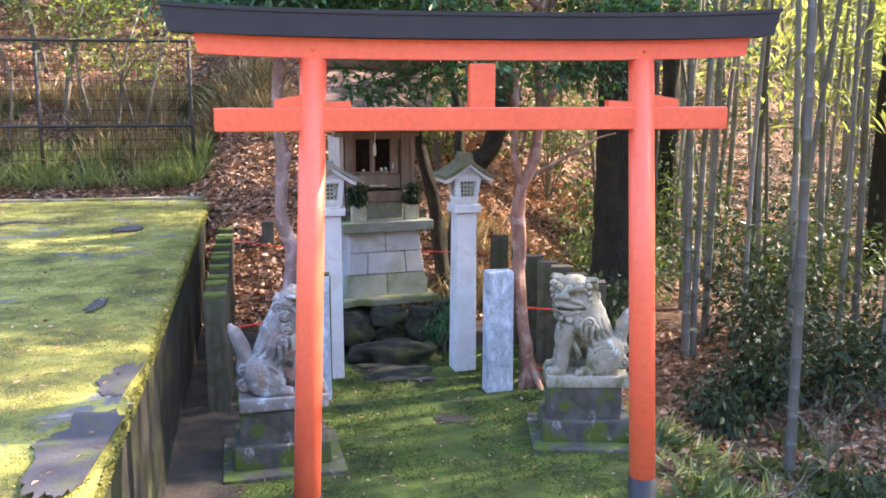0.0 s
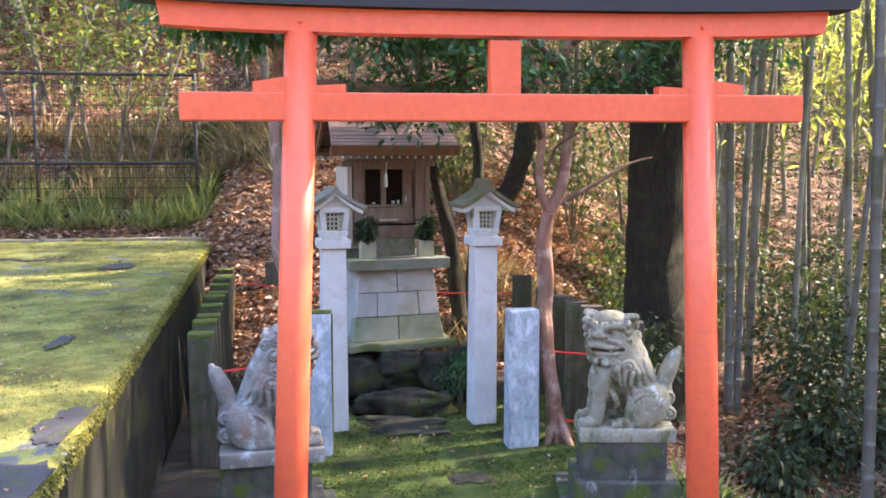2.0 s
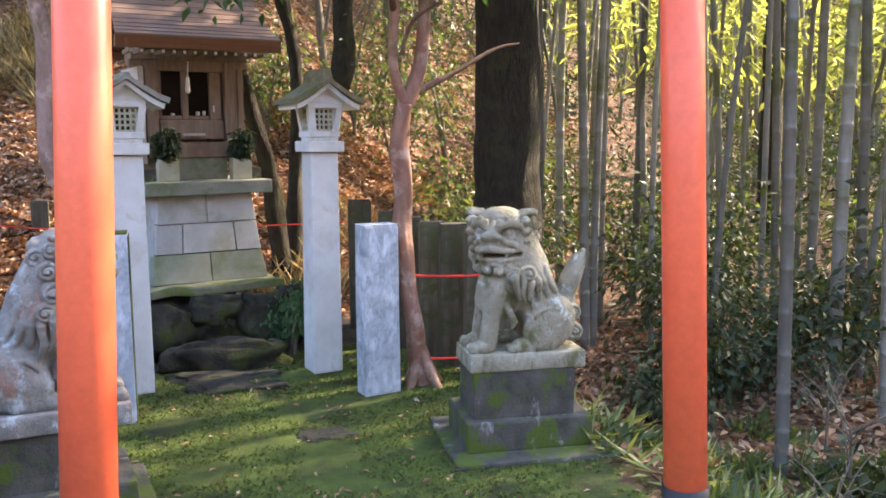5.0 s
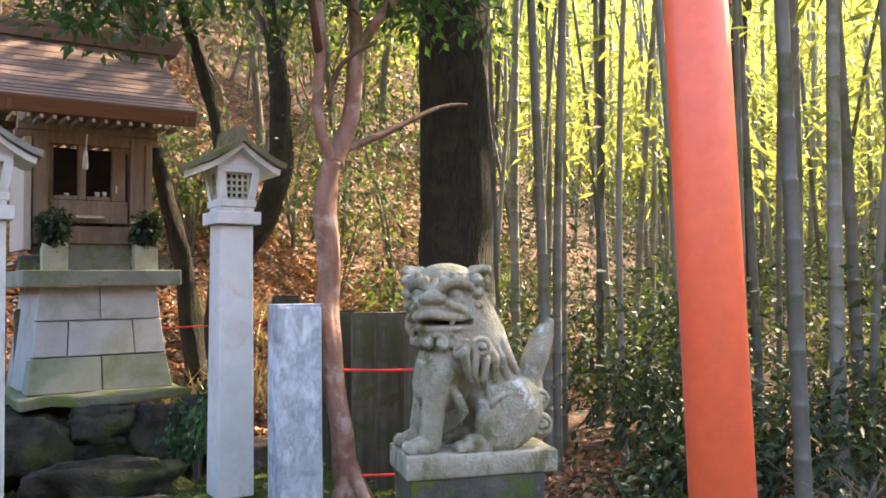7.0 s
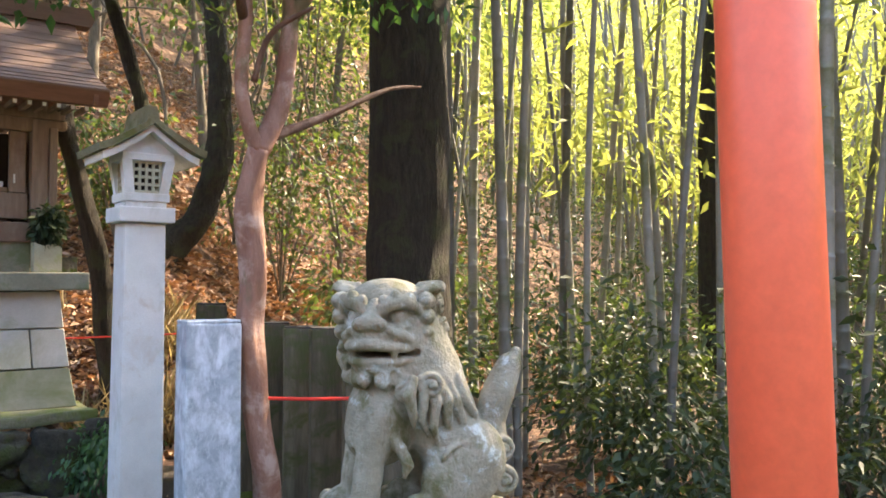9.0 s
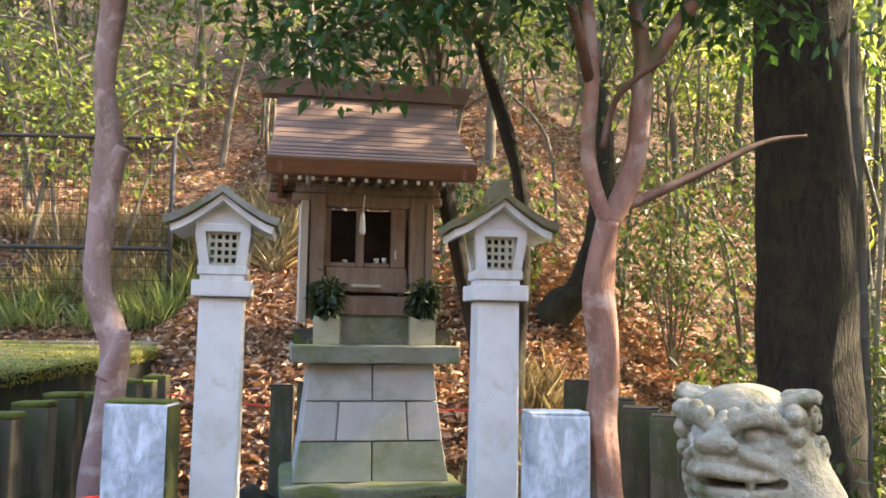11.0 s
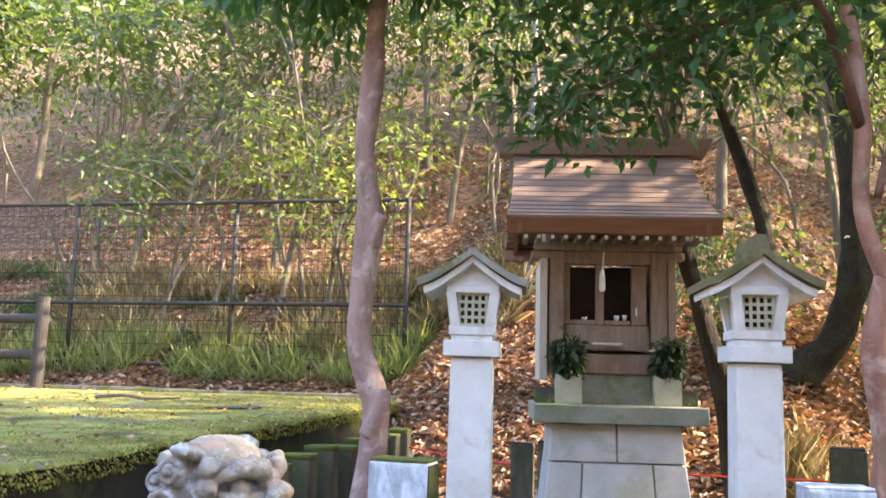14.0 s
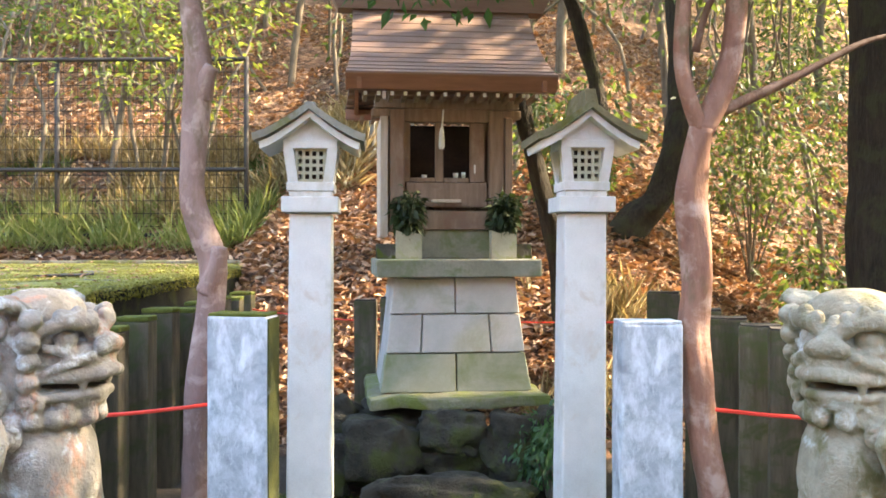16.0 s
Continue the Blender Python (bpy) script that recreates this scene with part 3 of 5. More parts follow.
def build_shrine():
    B = 1.279                                                  # top of the pedestal
    SHRINE = pose(-0.665, 10.25, B, 0, 0, 11)
    t = thing("small_shrine", SHRINE, "small weathered cedar shrine house with brown shingled roof", "shrine")
    part("base_block", rough(box((0.03, 0.0, 0.1), (0.6, 0.62, 0.2), 0.01), 0.002, 6), SLAB, t, "dark mossy base block")
    part("floor_beam", box((0.03, -0.30, 0.265), (0.72, 0.1, 0.13), 0.006), CEDAR, t)
    part("sill_beam", box((0.03, -0.27, 0.44), (0.56, 0.07, 0.17), 0.006), CEDAR, t)
    part("step_ledge", box((0.02, -0.36, 0.395), (0.2, 0.05, 0.02), 0.004), CEDAR_PALE, t)
    for x in (-0.315, 0.375):
        part("corner_pillar", box((x, -0.29, 0.61), (0.105, 0.105, 0.83), 0.01), CEDAR, t)
        part("rear_pillar", box((x, 0.29, 0.61), (0.105, 0.105, 0.83), 0.01), CEDAR, t)
    for x, m, l in ((-0.405, CEDAR_PALE, "bleached side board"), (0.455, CEDAR, "")):
        part("side_board", box((x, -0.03, 0.56), (0.05, 0.66, 0.82), 0.004), m, t, l)
    part("back_board", box((0.03, 0.3, 0.56), (0.66, 0.03, 0.82), 0.004), CEDAR, t)
    # sheets behind the doors, with the darkness of the room in their colour
    part("inner_wall", box((0.03, 0.1, 0.72), (0.6, 0.02, 0.5), 0.0), INNER_SHADE, t)
    part("inner_floor", box((0.03, -0.08, 0.51), (0.6, 0.36, 0.03), 0.0), INNER_SHADE, t)
    part("lintel", box((0.03, -0.285, 0.985), (0.6, 0.08, 0.09), 0.006), CEDAR, t)
    # the doors: two openings and a broad board beside them
    part("door_frame", box((-0.245, -0.27, 0.735), (0.045, 0.045, 0.41), 0.004), CEDAR, t)
    for x, w in ((-0.02, 0.055), (0.245, 0.1)):
        part("door_stile", box((x, -0.27, 0.735), (w, 0.045, 0.41), 0.004), CEDAR, t)
    for x in (-0.135, 0.1):
        part("door_rail", box((x, -0.27, 0.545), (0.17, 0.04, 0.03), 0.003), CEDAR, t)
    part("door_handle", box((0.225, -0.3, 0.62), (0.012, 0.015, 0.06), 0.003), CERAMIC, t, "pale door handle")
    # bracket arms under the eaves
    for x in (-0.42, 0.48):
        part("bracket", box((x, -0.28, 1.0), (0.14, 0.09, 0.06), 0.015), CEDAR, t)
    part("eave_beam", box((0.03, -0.3, 1.06), (1.0, 0.08, 0.06), 0.006), CEDAR, t)
    # roof: curved fall from ridge to eave, shingle courses on it
    def fall(u):                                               # u: 0 ridge, 1 front eave
        return -0.72 * u - 0.02, 1.80 - 0.86 * u + 0.34 * u * u * 0.75
    def half(u):
        return 0.635 + 0.05 * u * u
    cx = 0.02
    n = 12
    for side in (1, -1):
        for i in range(n):
            u0, u1 = i / n, (i + 1) / n + 0.012
            (y0, z0), (y1, z1) = fall(u0), fall(u1)
            bm = bmesh.new()
            h0, h1 = half(u0), half(u1)
            lift = 0.006
            v = [bm.verts.new(p) for p in ((cx - h0, side * y0, z0), (cx + h0, side * y0, z0), (cx + h1, side * y1, z1 + lift), (cx - h1, side * y1, z1 + lift),
                                           (cx - h0, side * y0, z0 - 0.03), (cx + h0, side * y0, z0 - 0.03), (cx + h1, side * y1, z1 - 0.012), (cx - h1, side * y1, z1 - 0.012))]
            for f in ((0, 1, 2, 3), (7, 6, 5, 4), (0, 4, 5, 1), (1, 5, 6, 2), (2, 6, 7, 3), (3, 7, 4, 0)):
                bm.faces.new([v[k] for k in f])
            bmesh.ops.recalc_face_normals(bm, faces=list(bm.faces))
            part("shingle_course", bm, SHINGLE, t)
        ye, ze = fall(1.0)
        h = half(1.0)
        bm = prism([(side * (ye - 0.01), ze - 0.012), (side * (ye + 0.03), ze - 0.105), (side * (ye + 0.09), ze - 0.105), (side * (ye + 0.06), ze - 0.02)], "x", cx - h, cx + h)
        part("eave_fascia", bm, EAVE, t, "thick red-brown eave board")
        for k in range(14):
            x = cx - 0.56 + 1.12 * k / 13
            part("rafter", box((x, side * (ye + 0.2), ze - 0.125), (0.028, 0.26, 0.03), 0.0), CEDAR, t)
            if side == 1:
                part("rafter_end", box((x, ye + 0.068, ze - 0.125), (0.022, 0.006, 0.024), 0.0), PAPER, t, "white rafter tip")
    for s in (-1, 1):
        pts = [fall(i / 8) for i in range(9)]
        line = [(-y, z) for y, z in pts[::-1]] + pts[1:]
        outline = [(y, z - 0.015) for y, z in line] + [(y, z - 0.11) for y, z in line[::-1]]
        x = cx + s * 0.6
        part("barge_board", prism(outline, "x", x - 0.015, x + 0.015), EAVE, t)
        part("gable_board", prism([(-0.32, 1.05), (0.32, 1.05), (0.1, 1.6), (-0.1, 1.6)], "x", cx + s * 0.4 - 0.01, cx + s * 0.4 + 0.01), CEDAR, t)
    ridge = [(-0.74, 1.775), (0.74, 1.775), (0.80, 1.90), (-0.80, 1.90)]
    part("ridge_beam", prism([(cx + a, b) for a, b in ridge], "y", -0.075, 0.075), SHINGLE, t, "upturned ridge beam")
    part("bell_rope", tube([(-0.0, -0.36, 1.02), (-0.01, -0.36, 0.9)], [0.006, 0.006], 8), PAPER, t, "white bell rope")
    part("bell", tube([(-0.01, -0.36, 0.9), (-0.012, -0.36, 0.86), (-0.012, -0.36, 0.77), (-0.012, -0.36, 0.75)], [0.008, 0.018, 0.022, 0.014], 12), PAPER, t, "hanging white paper tassel", True)
    for x, h, r in ((-0.12, 0.02, 0.02), (0.1, 0.035, 0.02), (0.155, 0.04, 0.016)):
        c = tube([(x, -0.235, 0.562), (x, -0.235, 0.562 + h)], [r * 0.8, r], 14)
        solid("offering_cup", c, CERAMIC, SHRINE, "small white ceramic offering cup on the shrine sill", "cup", "offering cups", smooth=True)


build_shrine()


def build_vase(x, y, seed):
    z = 1.281
    t = thing("flower_vase", pose(x, y, z, 0, 0, 11), "pale mossy stone flower vase with evergreen sprigs", "vase", "vases before the shrine")
    bm = prism([(-0.085, 0), (0.085, 0), (0.085, 0.17), (0.05, 0.165), (0.02, 0.185), (-0.03, 0.17), (-0.085, 0.19)], "y", -0.05, 0.05)
    part("vase_body", rough(bm, 0.004, 12), VASE, t)
    rng = np.random.default_rng(seed)
    stems = bmesh.new()
    c = []
    for k in range(6):
        a = rng.random() * 6.28
        top = Vector((0.042 * math.cos(a), 0.03 * math.sin(a), 0.34 + 0.1 * rng.random()))
        limb([(0, 0, 0.12), (top.x * 0.4, top.y * 0.4, 0.24), top], 0.005, 0.003, 5, stems, 0, 3)
        for q in np.linspace(0.3, 1.0, 7):
            c.append((top.x * q, top.y * q, 0.17 + (top.z - 0.17) * q))
    part("stems", stems, GREYBARK, t)
    p, d = clump(rng, c, 0.026, 1300, 0.9)
    ob = new("sprig_leaves", leaf_mesh("sprig_leaves", p, d, 0.06, 0.028, LEAF_SHADED, 0.1, rng))
    ob.parent = t
    tagged(ob, "dense evergreen leaves darkened for shade")


build_vase(-0.815, 9.72, 3)
build_vase(-0.19, 9.84, 4)
for x, y in ((-0.975, 9.83), (-0.08, 10.0)):
    solid("stone_cube", box((0, 0, 0.05), (0.15, 0.13, 0.1), 0.006), MOSSY_STONE, pose(x, y, 1.281, 0, 0, 11), "small dark stone block on the pedestal", "stone block", "blocks beside the vases")


# ---- lanterns ----
def build_lantern(x, y, foot, lean, label, roof_stone, ridge):
    t = thing("stone_lantern", pose(x, y, foot, 0, lean, 9), label, "stone lantern", "pair of stone lanterns")
    H = 1.53 - foot
    part("shaft", rough(box((0, 0, H / 2), (0.232, 0.232, H), 0.012, 0.92), 0.002, 5), GRANITE, t)
    part("cap", box((0, 0, H + 0.045), (0.288, 0.288, 0.08), 0.008), GRANITE, t)
    part("collar", box((0, 0, H + 0.1), (0.215, 0.215, 0.03), 0.006), GRANITE, t)
    z = H + 0.115
    part("light_box_sill", box((0, 0, z + 0.022), (0.24, 0.24, 0.045), 0.006), GRANITE, t)
    z += 0.045
    for sx in (-1, 1):
        for sy in (-1, 1):
            bm = bmesh.new()
            w = 0.05
            a, b = 0.088, 0.112
            v = [bm.verts.new((sx * (h + k * w / 2), sy * (h + l * w / 2), zz)) for zz, h in ((z, a), (z + 0.17, b)) for k, l in ((-1, -1), (1, -1), (1, 1), (-1, 1))]
            for f in ((0, 1, 2, 3), (4, 5, 6, 7), (0, 1, 5, 4), (1, 2, 6, 5), (2, 3, 7, 6), (3, 0, 4, 7)):
                bm.faces.new([v[k] for k in f])
            bmesh.ops.recalc_face_normals(bm, faces=list(bm.faces))
            part("corner_post", bm, GRANITE, t)
    part("light_box_head", box((0, 0, z + 0.187), (0.27, 0.27, 0.04), 0.006), GRANITE, t)
    for turn in range(4):
        bm = bmesh.new()
        for k in range(5):
            q = -0.07 + 0.14 * k / 4
            box((q, -0.095, z + 0.085), (0.014, 0.014, 0.17), 0.0, 1.0, bm)
            box((0, -0.095, z + 0.007 + 0.156 * k / 4), (0.16, 0.012, 0.015), 0.0, 1.0, bm)
        bmesh.ops.rotate(bm, verts=list(bm.verts), matrix=Matrix.Rotation(turn * math.pi / 2, 3, "Z"))
        part("lattice", bm, VASE, t, "ochre stone lattice window")
    # added dark block that stands in for the shade behind the lattice
    part("shade_core", box((0, 0, z + 0.085), (0.1, 0.1, 0.165), 0.0), INNER_SHADE, t)
    z += 0.205
    bm = prism([(-0.15, z), (0.15, z), (0.0, z + 0.12)], "y", -0.12, 0.12)
    part("gable", bm, GRANITE, t)
    n = 10
    def roof(lift, wide, thick):
        up, dn = [], []
        for i in range(n + 1):
            u = -1 + 2 * i / n
            h = 0.18 * (1 - abs(u)) ** 1.25
            up.append((wide * u, z - 0.035 + lift + h + 0.02 * abs(u)))
            dn.append((wide * u * 0.97, z - 0.035 + lift + h + 0.02 * abs(u) - thick))
        return up + dn[::-1]
    part("roof_soffit", prism(roof(0.0, 0.25, 0.035), "y", -0.2, 0.2), GRANITE, t)
    part("roof_top", rough(prism(roof(0.038, 0.28, 0.036), "y", -0.235, 0.235), 0.003, 8), roof_stone, t, "lichen-darkened curved roof slab")
    part("roof_ridge", box((0, 0.01, z + 0.15 + ridge / 2), (0.07, 0.47, ridge), 0.008, 0.8), roof_stone, t)


LICHEN_ROOF = surface("lichened_roof_stone", [(0.3, (0.2, 0.19, 0.16)), (0.7, (0.36, 0.34, 0.31))], 6, 80, 0.9, 0.6, 0.008, stain=(0.14, 0.15, 0.06), stain_scale=5, stain_at=(0.5, 0.65))
OLIVE_ROOF = surface("mossy_roof_stone", [(0.3, (0.14, 0.125, 0.075)), (0.7, (0.27, 0.245, 0.15))], 6, 80, 0.9, 0.7, 0.01, stain=(0.1, 0.105, 0.03), stain_scale=5, stain_at=(0.48, 0.62))
build_lantern(-1.17, 8.4, -0.15, 0.3, "tall pale granite lantern with a gabled roof and rusty stain", LICHEN_ROOF, 0.04)
build_lantern(0.215, 8.48, -0.15, 0.4, "tall pale granite lantern with a moss-tinged gabled roof", OLIVE_ROOF, 0.1)


# ---- inscribed stones ----
def build_stele(x, y, w, h, turn, label, side):
    t = thing("stone_marker", pose(x, y, -0.2, 0, 0, turn), label, "stone marker", "pair of stone markers")
    part("face", rough(box((0, 0, h / 2), (w, 0.16, h), 0.012, 0.985), 0.004, 7, 2), STELE, t)
    part("moss_top", rough(box((0, 0, h + 0.006), (w * 0.96, 0.15, 0.014), 0.005), 0.004, 20, 2), MOSSCAP if side else STELE, t, "thin moss on the top" if side else "")
    if side:
        part("mossy_side", rough(box((w / 2 - 0.004, 0, h / 2), (0.014, 0.15, h * 0.985), 0.003), 0.002, 7, 3), MOSSSIDE, t, "dark green mossy side")
    return t


build_stele(-1.305, 7.7, 0.275, 1.26, -2, "upright blue-grey stone marker with a mossy top", True)
build_stele(0.45, 7.74, 0.27, 1.235, 8, "upright blue-grey stone marker with worn carving", False)


# ---- guardian lions ----
def sculpt(name, prims, lo, hi, h, material):
    """One closed mesh from blended solids: (kind, data, blend, carve) in order, sampled on a grid of step h."""
    ax = [np.arange(a, b, h, dtype=np.float32) for a, b in zip(lo, hi)]
    f = np.full([len(a) for a in ax], 1.0, dtype=np.float32)
    for kind, data, k, carve in prims:
        if kind == "ball":
            c, r, rot = data
            ends, reach = [c], max(r) + k + 3 * h
        else:
            pts, radii = data
            ends, reach = pts, max(radii) + k + 3 * h
        e = np.array(ends, dtype=np.float32)
        s = tuple(slice(max(0, int((e[:, i].min() - reach - lo[i]) / h)), max(1, int((e[:, i].max() + reach - lo[i]) / h) + 2)) for i in range(3))
        g = np.stack(np.meshgrid(*[a[q] for a, q in zip(ax, s)], indexing="ij"), -1)
        if not g.size:
            continue
        if kind == "ball":
            r = np.array(r, dtype=np.float32)
            p = (g - np.array(c, dtype=np.float32)) @ np.array(Euler([radians(a) for a in rot]).to_matrix(), dtype=np.float32)
            k0 = np.linalg.norm(p / r, axis=-1)
            d = k0 * (k0 - 1) / (np.linalg.norm(p / (r * r), axis=-1) + 1e-6)
        else:
            d = np.full(g.shape[:3], 1.0, dtype=np.float32)
            for i in range(len(e) - 1):
                ab = e[i + 1] - e[i]
                t = np.clip(((g - e[i]) @ ab) / (ab @ ab + 1e-9), 0, 1)
                d = np.minimum(d, np.linalg.norm(g - e[i] - t[..., None] * ab, axis=-1) - (radii[i] + (radii[i + 1] - radii[i]) * t))
        old = f[s]
        if carve:
            old = -old
        m = np.maximum(k - np.abs(old - d), 0) / k
        new_f = np.minimum(old, d) - m * m * k * 0.25
        f[s] = -new_f if carve else new_f
    inside = f < 0
    n = np.array(f.shape) - 1
    corner = [(i, j, q) for i in (0, 1) for j in (0, 1) for q in (0, 1)]
    def at(a, o):
        return a[o[0]:o[0] + n[0], o[1]:o[1] + n[1], o[2]:o[2] + n[2]]
    count = sum(at(inside, o).astype(np.int8) for o in corner)
    cells = np.argwhere((count > 0) & (count < 8))
    index = np.full(n, -1, dtype=np.int64)
    index[tuple(cells.T)] = np.arange(len(cells))
    place, weight = np.zeros((len(cells), 3)), np.zeros(len(cells))
    for a in corner:
        for axis in range(3):
            if a[axis]:
                continue
            b = tuple(v + (1 if i == axis else 0) for i, v in enumerate(a))
            fa, fb = f[tuple((cells + a).T)], f[tuple((cells + b).T)]
            cross = (fa < 0) != (fb < 0)
            t = np.where(cross, fa / np.where(cross, fa - fb, 1), 0)
            p = np.array(a)[None] + t[:, None] * (np.array(b) - np.array(a))[None]
            place += p * cross[:, None]
            weight += cross
    verts = (cells + place / weight[:, None]) * h + np.array(lo)
    faces = []
    for axis in range(3):
        u, v = (axis + 1) % 3, (axis + 2) % 3
        cut = [slice(1, -1)] * 3
        cut[axis] = slice(0, -1)
        nxt = list(cut)
        nxt[axis] = slice(1, None)
        a, b = inside[tuple(cut)], inside[tuple(nxt)]
        off = np.ones(3, dtype=int)
        off[axis] = 0
        for flip, hit in ((False, a & ~b), (True, ~a & b)):
            c = np.argwhere(hit) + off
            du, dv = np.zeros(3, dtype=int), np.zeros(3, dtype=int)
            du[u], dv[v] = 1, 1
            q = np.stack([index[tuple((c - du - dv).T)], index[tuple((c - dv).T)], index[tuple(c.T)], index[tuple((c - du).T)]], 1)
            faces.append(q[:, ::-1] if flip else q)
    q = np.concatenate(faces)
    q = q[(q >= 0).all(axis=1)]
    me = bpy.data.meshes.new(name)
    me.from_pydata(verts.tolist(), [], q.tolist())
    me.polygons.foreach_set("use_smooth", [True] * len(me.polygons))
    me.materials.append(material)
    return me


def build_lion(m, mirror, material, label, head_turn):
    """One plain mesh: a seated stone lion on its slab; it faces +x, the head turned to the viewer."""
    prims = []
    hm = Matrix.Translation((0.105, 0, 0.735)) @ Matrix.Rotation(radians(-head_turn), 4, "Z")
    flip = -1 if mirror else 1
    def ball(c, r, rot=(0, 0, 0), k=0.02, carve=False):
        r = r if isinstance(r, tuple) else (r, r, r)
        prims.append(("ball", ((c[0], flip * c[1], c[2]), r, (flip * rot[0], rot[1], flip * rot[2])), k, carve))
    def line(pts, radii, k=0.02, carve=False):
        prims.append(("line", ([(p[0], flip * p[1], p[2]) for p in pts], radii), k, carve))
    def hb(c, r, rot=(0, 0, 0), k=0.012, carve=False):
        ball(tuple(hm @ Vector(c)), r, (rot[0], rot[1], rot[2] - head_turn), k, carve)
    def hl(pts, radii, k=0.008, carve=False):
        line([tuple(hm @ Vector(p)) for p in pts], radii, k, carve)
    def curl(put, base, x, y, z, r, out):
        """A spiral lock standing on the side of the mane: a disc, a coiled ridge and a knob."""
        base((x, y, z), (r * 1.08, r * 0.5, r * 1.08), (0, 0, 0), 0.006)
        pts, rad = [], []
        for i in range(17):
            a = 0.6 + i * 0.56
            q = r * (0.9 - 0.62 * i / 16)
            pts.append((x + q * math.cos(a), y + out * r * (0.42 + 0.3 * i / 16), z + q * math.sin(a)))
            rad.append(r * (0.21 - 0.05 * i / 16))
        put(pts, rad, 0.003)
        base((x, y + out * r * 0.72, z), r * 0.24, (0, 0, 0), 0.004)
    # body
    line([(-0.16, 0, 0.29), (-0.03, 0, 0.42), (0.07, 0, 0.54)], [0.135, 0.125, 0.14])
    line([(-0.1, 0, 0.42), (-0.02, 0, 0.56), (0.05, 0, 0.7)], [0.13, 0.155, 0.15])
    ball((0.12, 0, 0.42), (0.13, 0.145, 0.17))
    ball((0.15, 0, 0.36), (0.1, 0.12, 0.1), k=0.03)
    for s in (-1, 1):
        ball((-0.16, s * 0.09, 0.25), (0.15, 0.085, 0.17), (0, -20, 0), 0.03)
        ball((-0.09, s * 0.125, 0.2), (0.1, 0.05, 0.105), (0, 10, 0), 0.02)
        line([(-0.15, s * 0.12, 0.13), (0.03, s * 0.125, 0.125)], [0.045, 0.042], 0.015)
        line([(0.14, s * 0.085, 0.44), (0.185, s * 0.09, 0.29), (0.205, s * 0.095, 0.14)], [0.075, 0.052, 0.05], 0.02)
        ball((0.235, s * 0.097, 0.12), (0.07, 0.058, 0.042), k=0.012)
        for q in (-1, 0, 1):
            ball((0.295, s * 0.097 + q * 0.034, 0.114), (0.03, 0.0175, 0.03), k=0.005)
            ball((0.07, s * 0.125 + q * 0.029, 0.112), (0.03, 0.0155, 0.026), k=0.005)
        for i in range(3):                                     # wavy tuft behind the elbow
            line([(0.12 - 0.02 * i, s * 0.13, 0.37 - 0.03 * i), (0.085 - 0.012 * i, s * 0.145, 0.33 - 0.03 * i), (0.075, s * 0.14, 0.27 - 0.02 * i)], [0.022, 0.018, 0.006], 0.005)
        for i in range(3):                                     # folds over the thigh
            a = 0.5 + 0.5 * i
            line([(-0.14 + 0.1 * math.cos(a + b), s * (0.165 - 0.01 * i), 0.24 + 0.1 * math.sin(a + b)) for b in (0, 0.35, 0.7)], [0.008, 0.011, 0.006], 0.008)
        # long locks over shoulder and back
        for i in range(6):
            y0, x0 = 0.07 + 0.016 * i, -0.12 + 0.038 * i
            ln = (0.2, 0.235, 0.22, 0.25, 0.2, 0.17)[i]
            pts = [(x0 + 0.012 * math.sin(2.2 * j + i) - 0.028 * j * (1 - i / 6), s * (y0 + 0.05 - 0.01 * (j - 1) ** 2), 0.57 - ln * j / 3) for j in range(4)]
            line(pts, [0.018, 0.022, 0.017, 0.005], 0.005)
        curl(line, ball, -0.01, s * 0.165, 0.545, 0.045, s)
        curl(line, ball, 0.075, s * 0.155, 0.525, 0.036, s)
    for i in range(9):                                         # bumps down the spine
        ball((0.0 - 0.028 * i, 0, 0.53 - 0.03 * i), 0.022, k=0.008)
    # tail: a flame that rises from two coiled locks
    line([(-0.25, 0, 0.16), (-0.3, 0, 0.27), (-0.285, 0, 0.39), (-0.325, 0, 0.5), (-0.365, 0, 0.59), (-0.39, 0, 0.64)], [0.05, 0.06, 0.058, 0.062, 0.048, 0.02], 0.015)
    for s in (-1, 1):
        curl(line, ball, -0.305, s * 0.08, 0.185, 0.056, s)
        curl(line, ball, -0.31, s * 0.06, 0.295, 0.046, s)
        line([(-0.27, s * 0.03, 0.36), (-0.3, s * 0.045, 0.46), (-0.335, s * 0.025, 0.57)], [0.02, 0.016, 0.006], 0.005)
    # head
    hb((-0.03, 0, 0.04), (0.135, 0.15, 0.125), k=0.03)
    hb((0.0, 0, 0.115), (0.11, 0.125, 0.06), k=0.03)
    hb((-0.02, 0, -0.075), (0.13, 0.14, 0.125), k=0.03)
    hb((0.105, 0, -0.02), (0.095, 0.1, 0.058), k=0.02)
    hb((0.085, 0, -0.125), (0.095, 0.09, 0.04), k=0.015)
    hb((0.12, 0, -0.083), (0.12, 0.122, 0.009), k=0.01, carve=True)
    for s in (-1, 1):
        hb((0.075, s * 0.115, -0.078), (0.026, 0.035, 0.022), k=0.008, carve=True)
        hb((0.118, s * 0.072, 0.048), (0.04, 0.036, 0.022), (0, 0, s * 25), 0.012, True)
        hb((0.104, s * 0.076, 0.046), (0.032, 0.034, 0.026), k=0.005)
        hb((0.125, s * 0.083, 0.043), 0.009, k=0.004)
        hl([(0.15, s * 0.018, 0.052), (0.158, s * 0.055, 0.09), (0.125, s * 0.105, 0.098), (0.07, s * 0.14, 0.07)], [0.02, 0.026, 0.026, 0.016], 0.008)
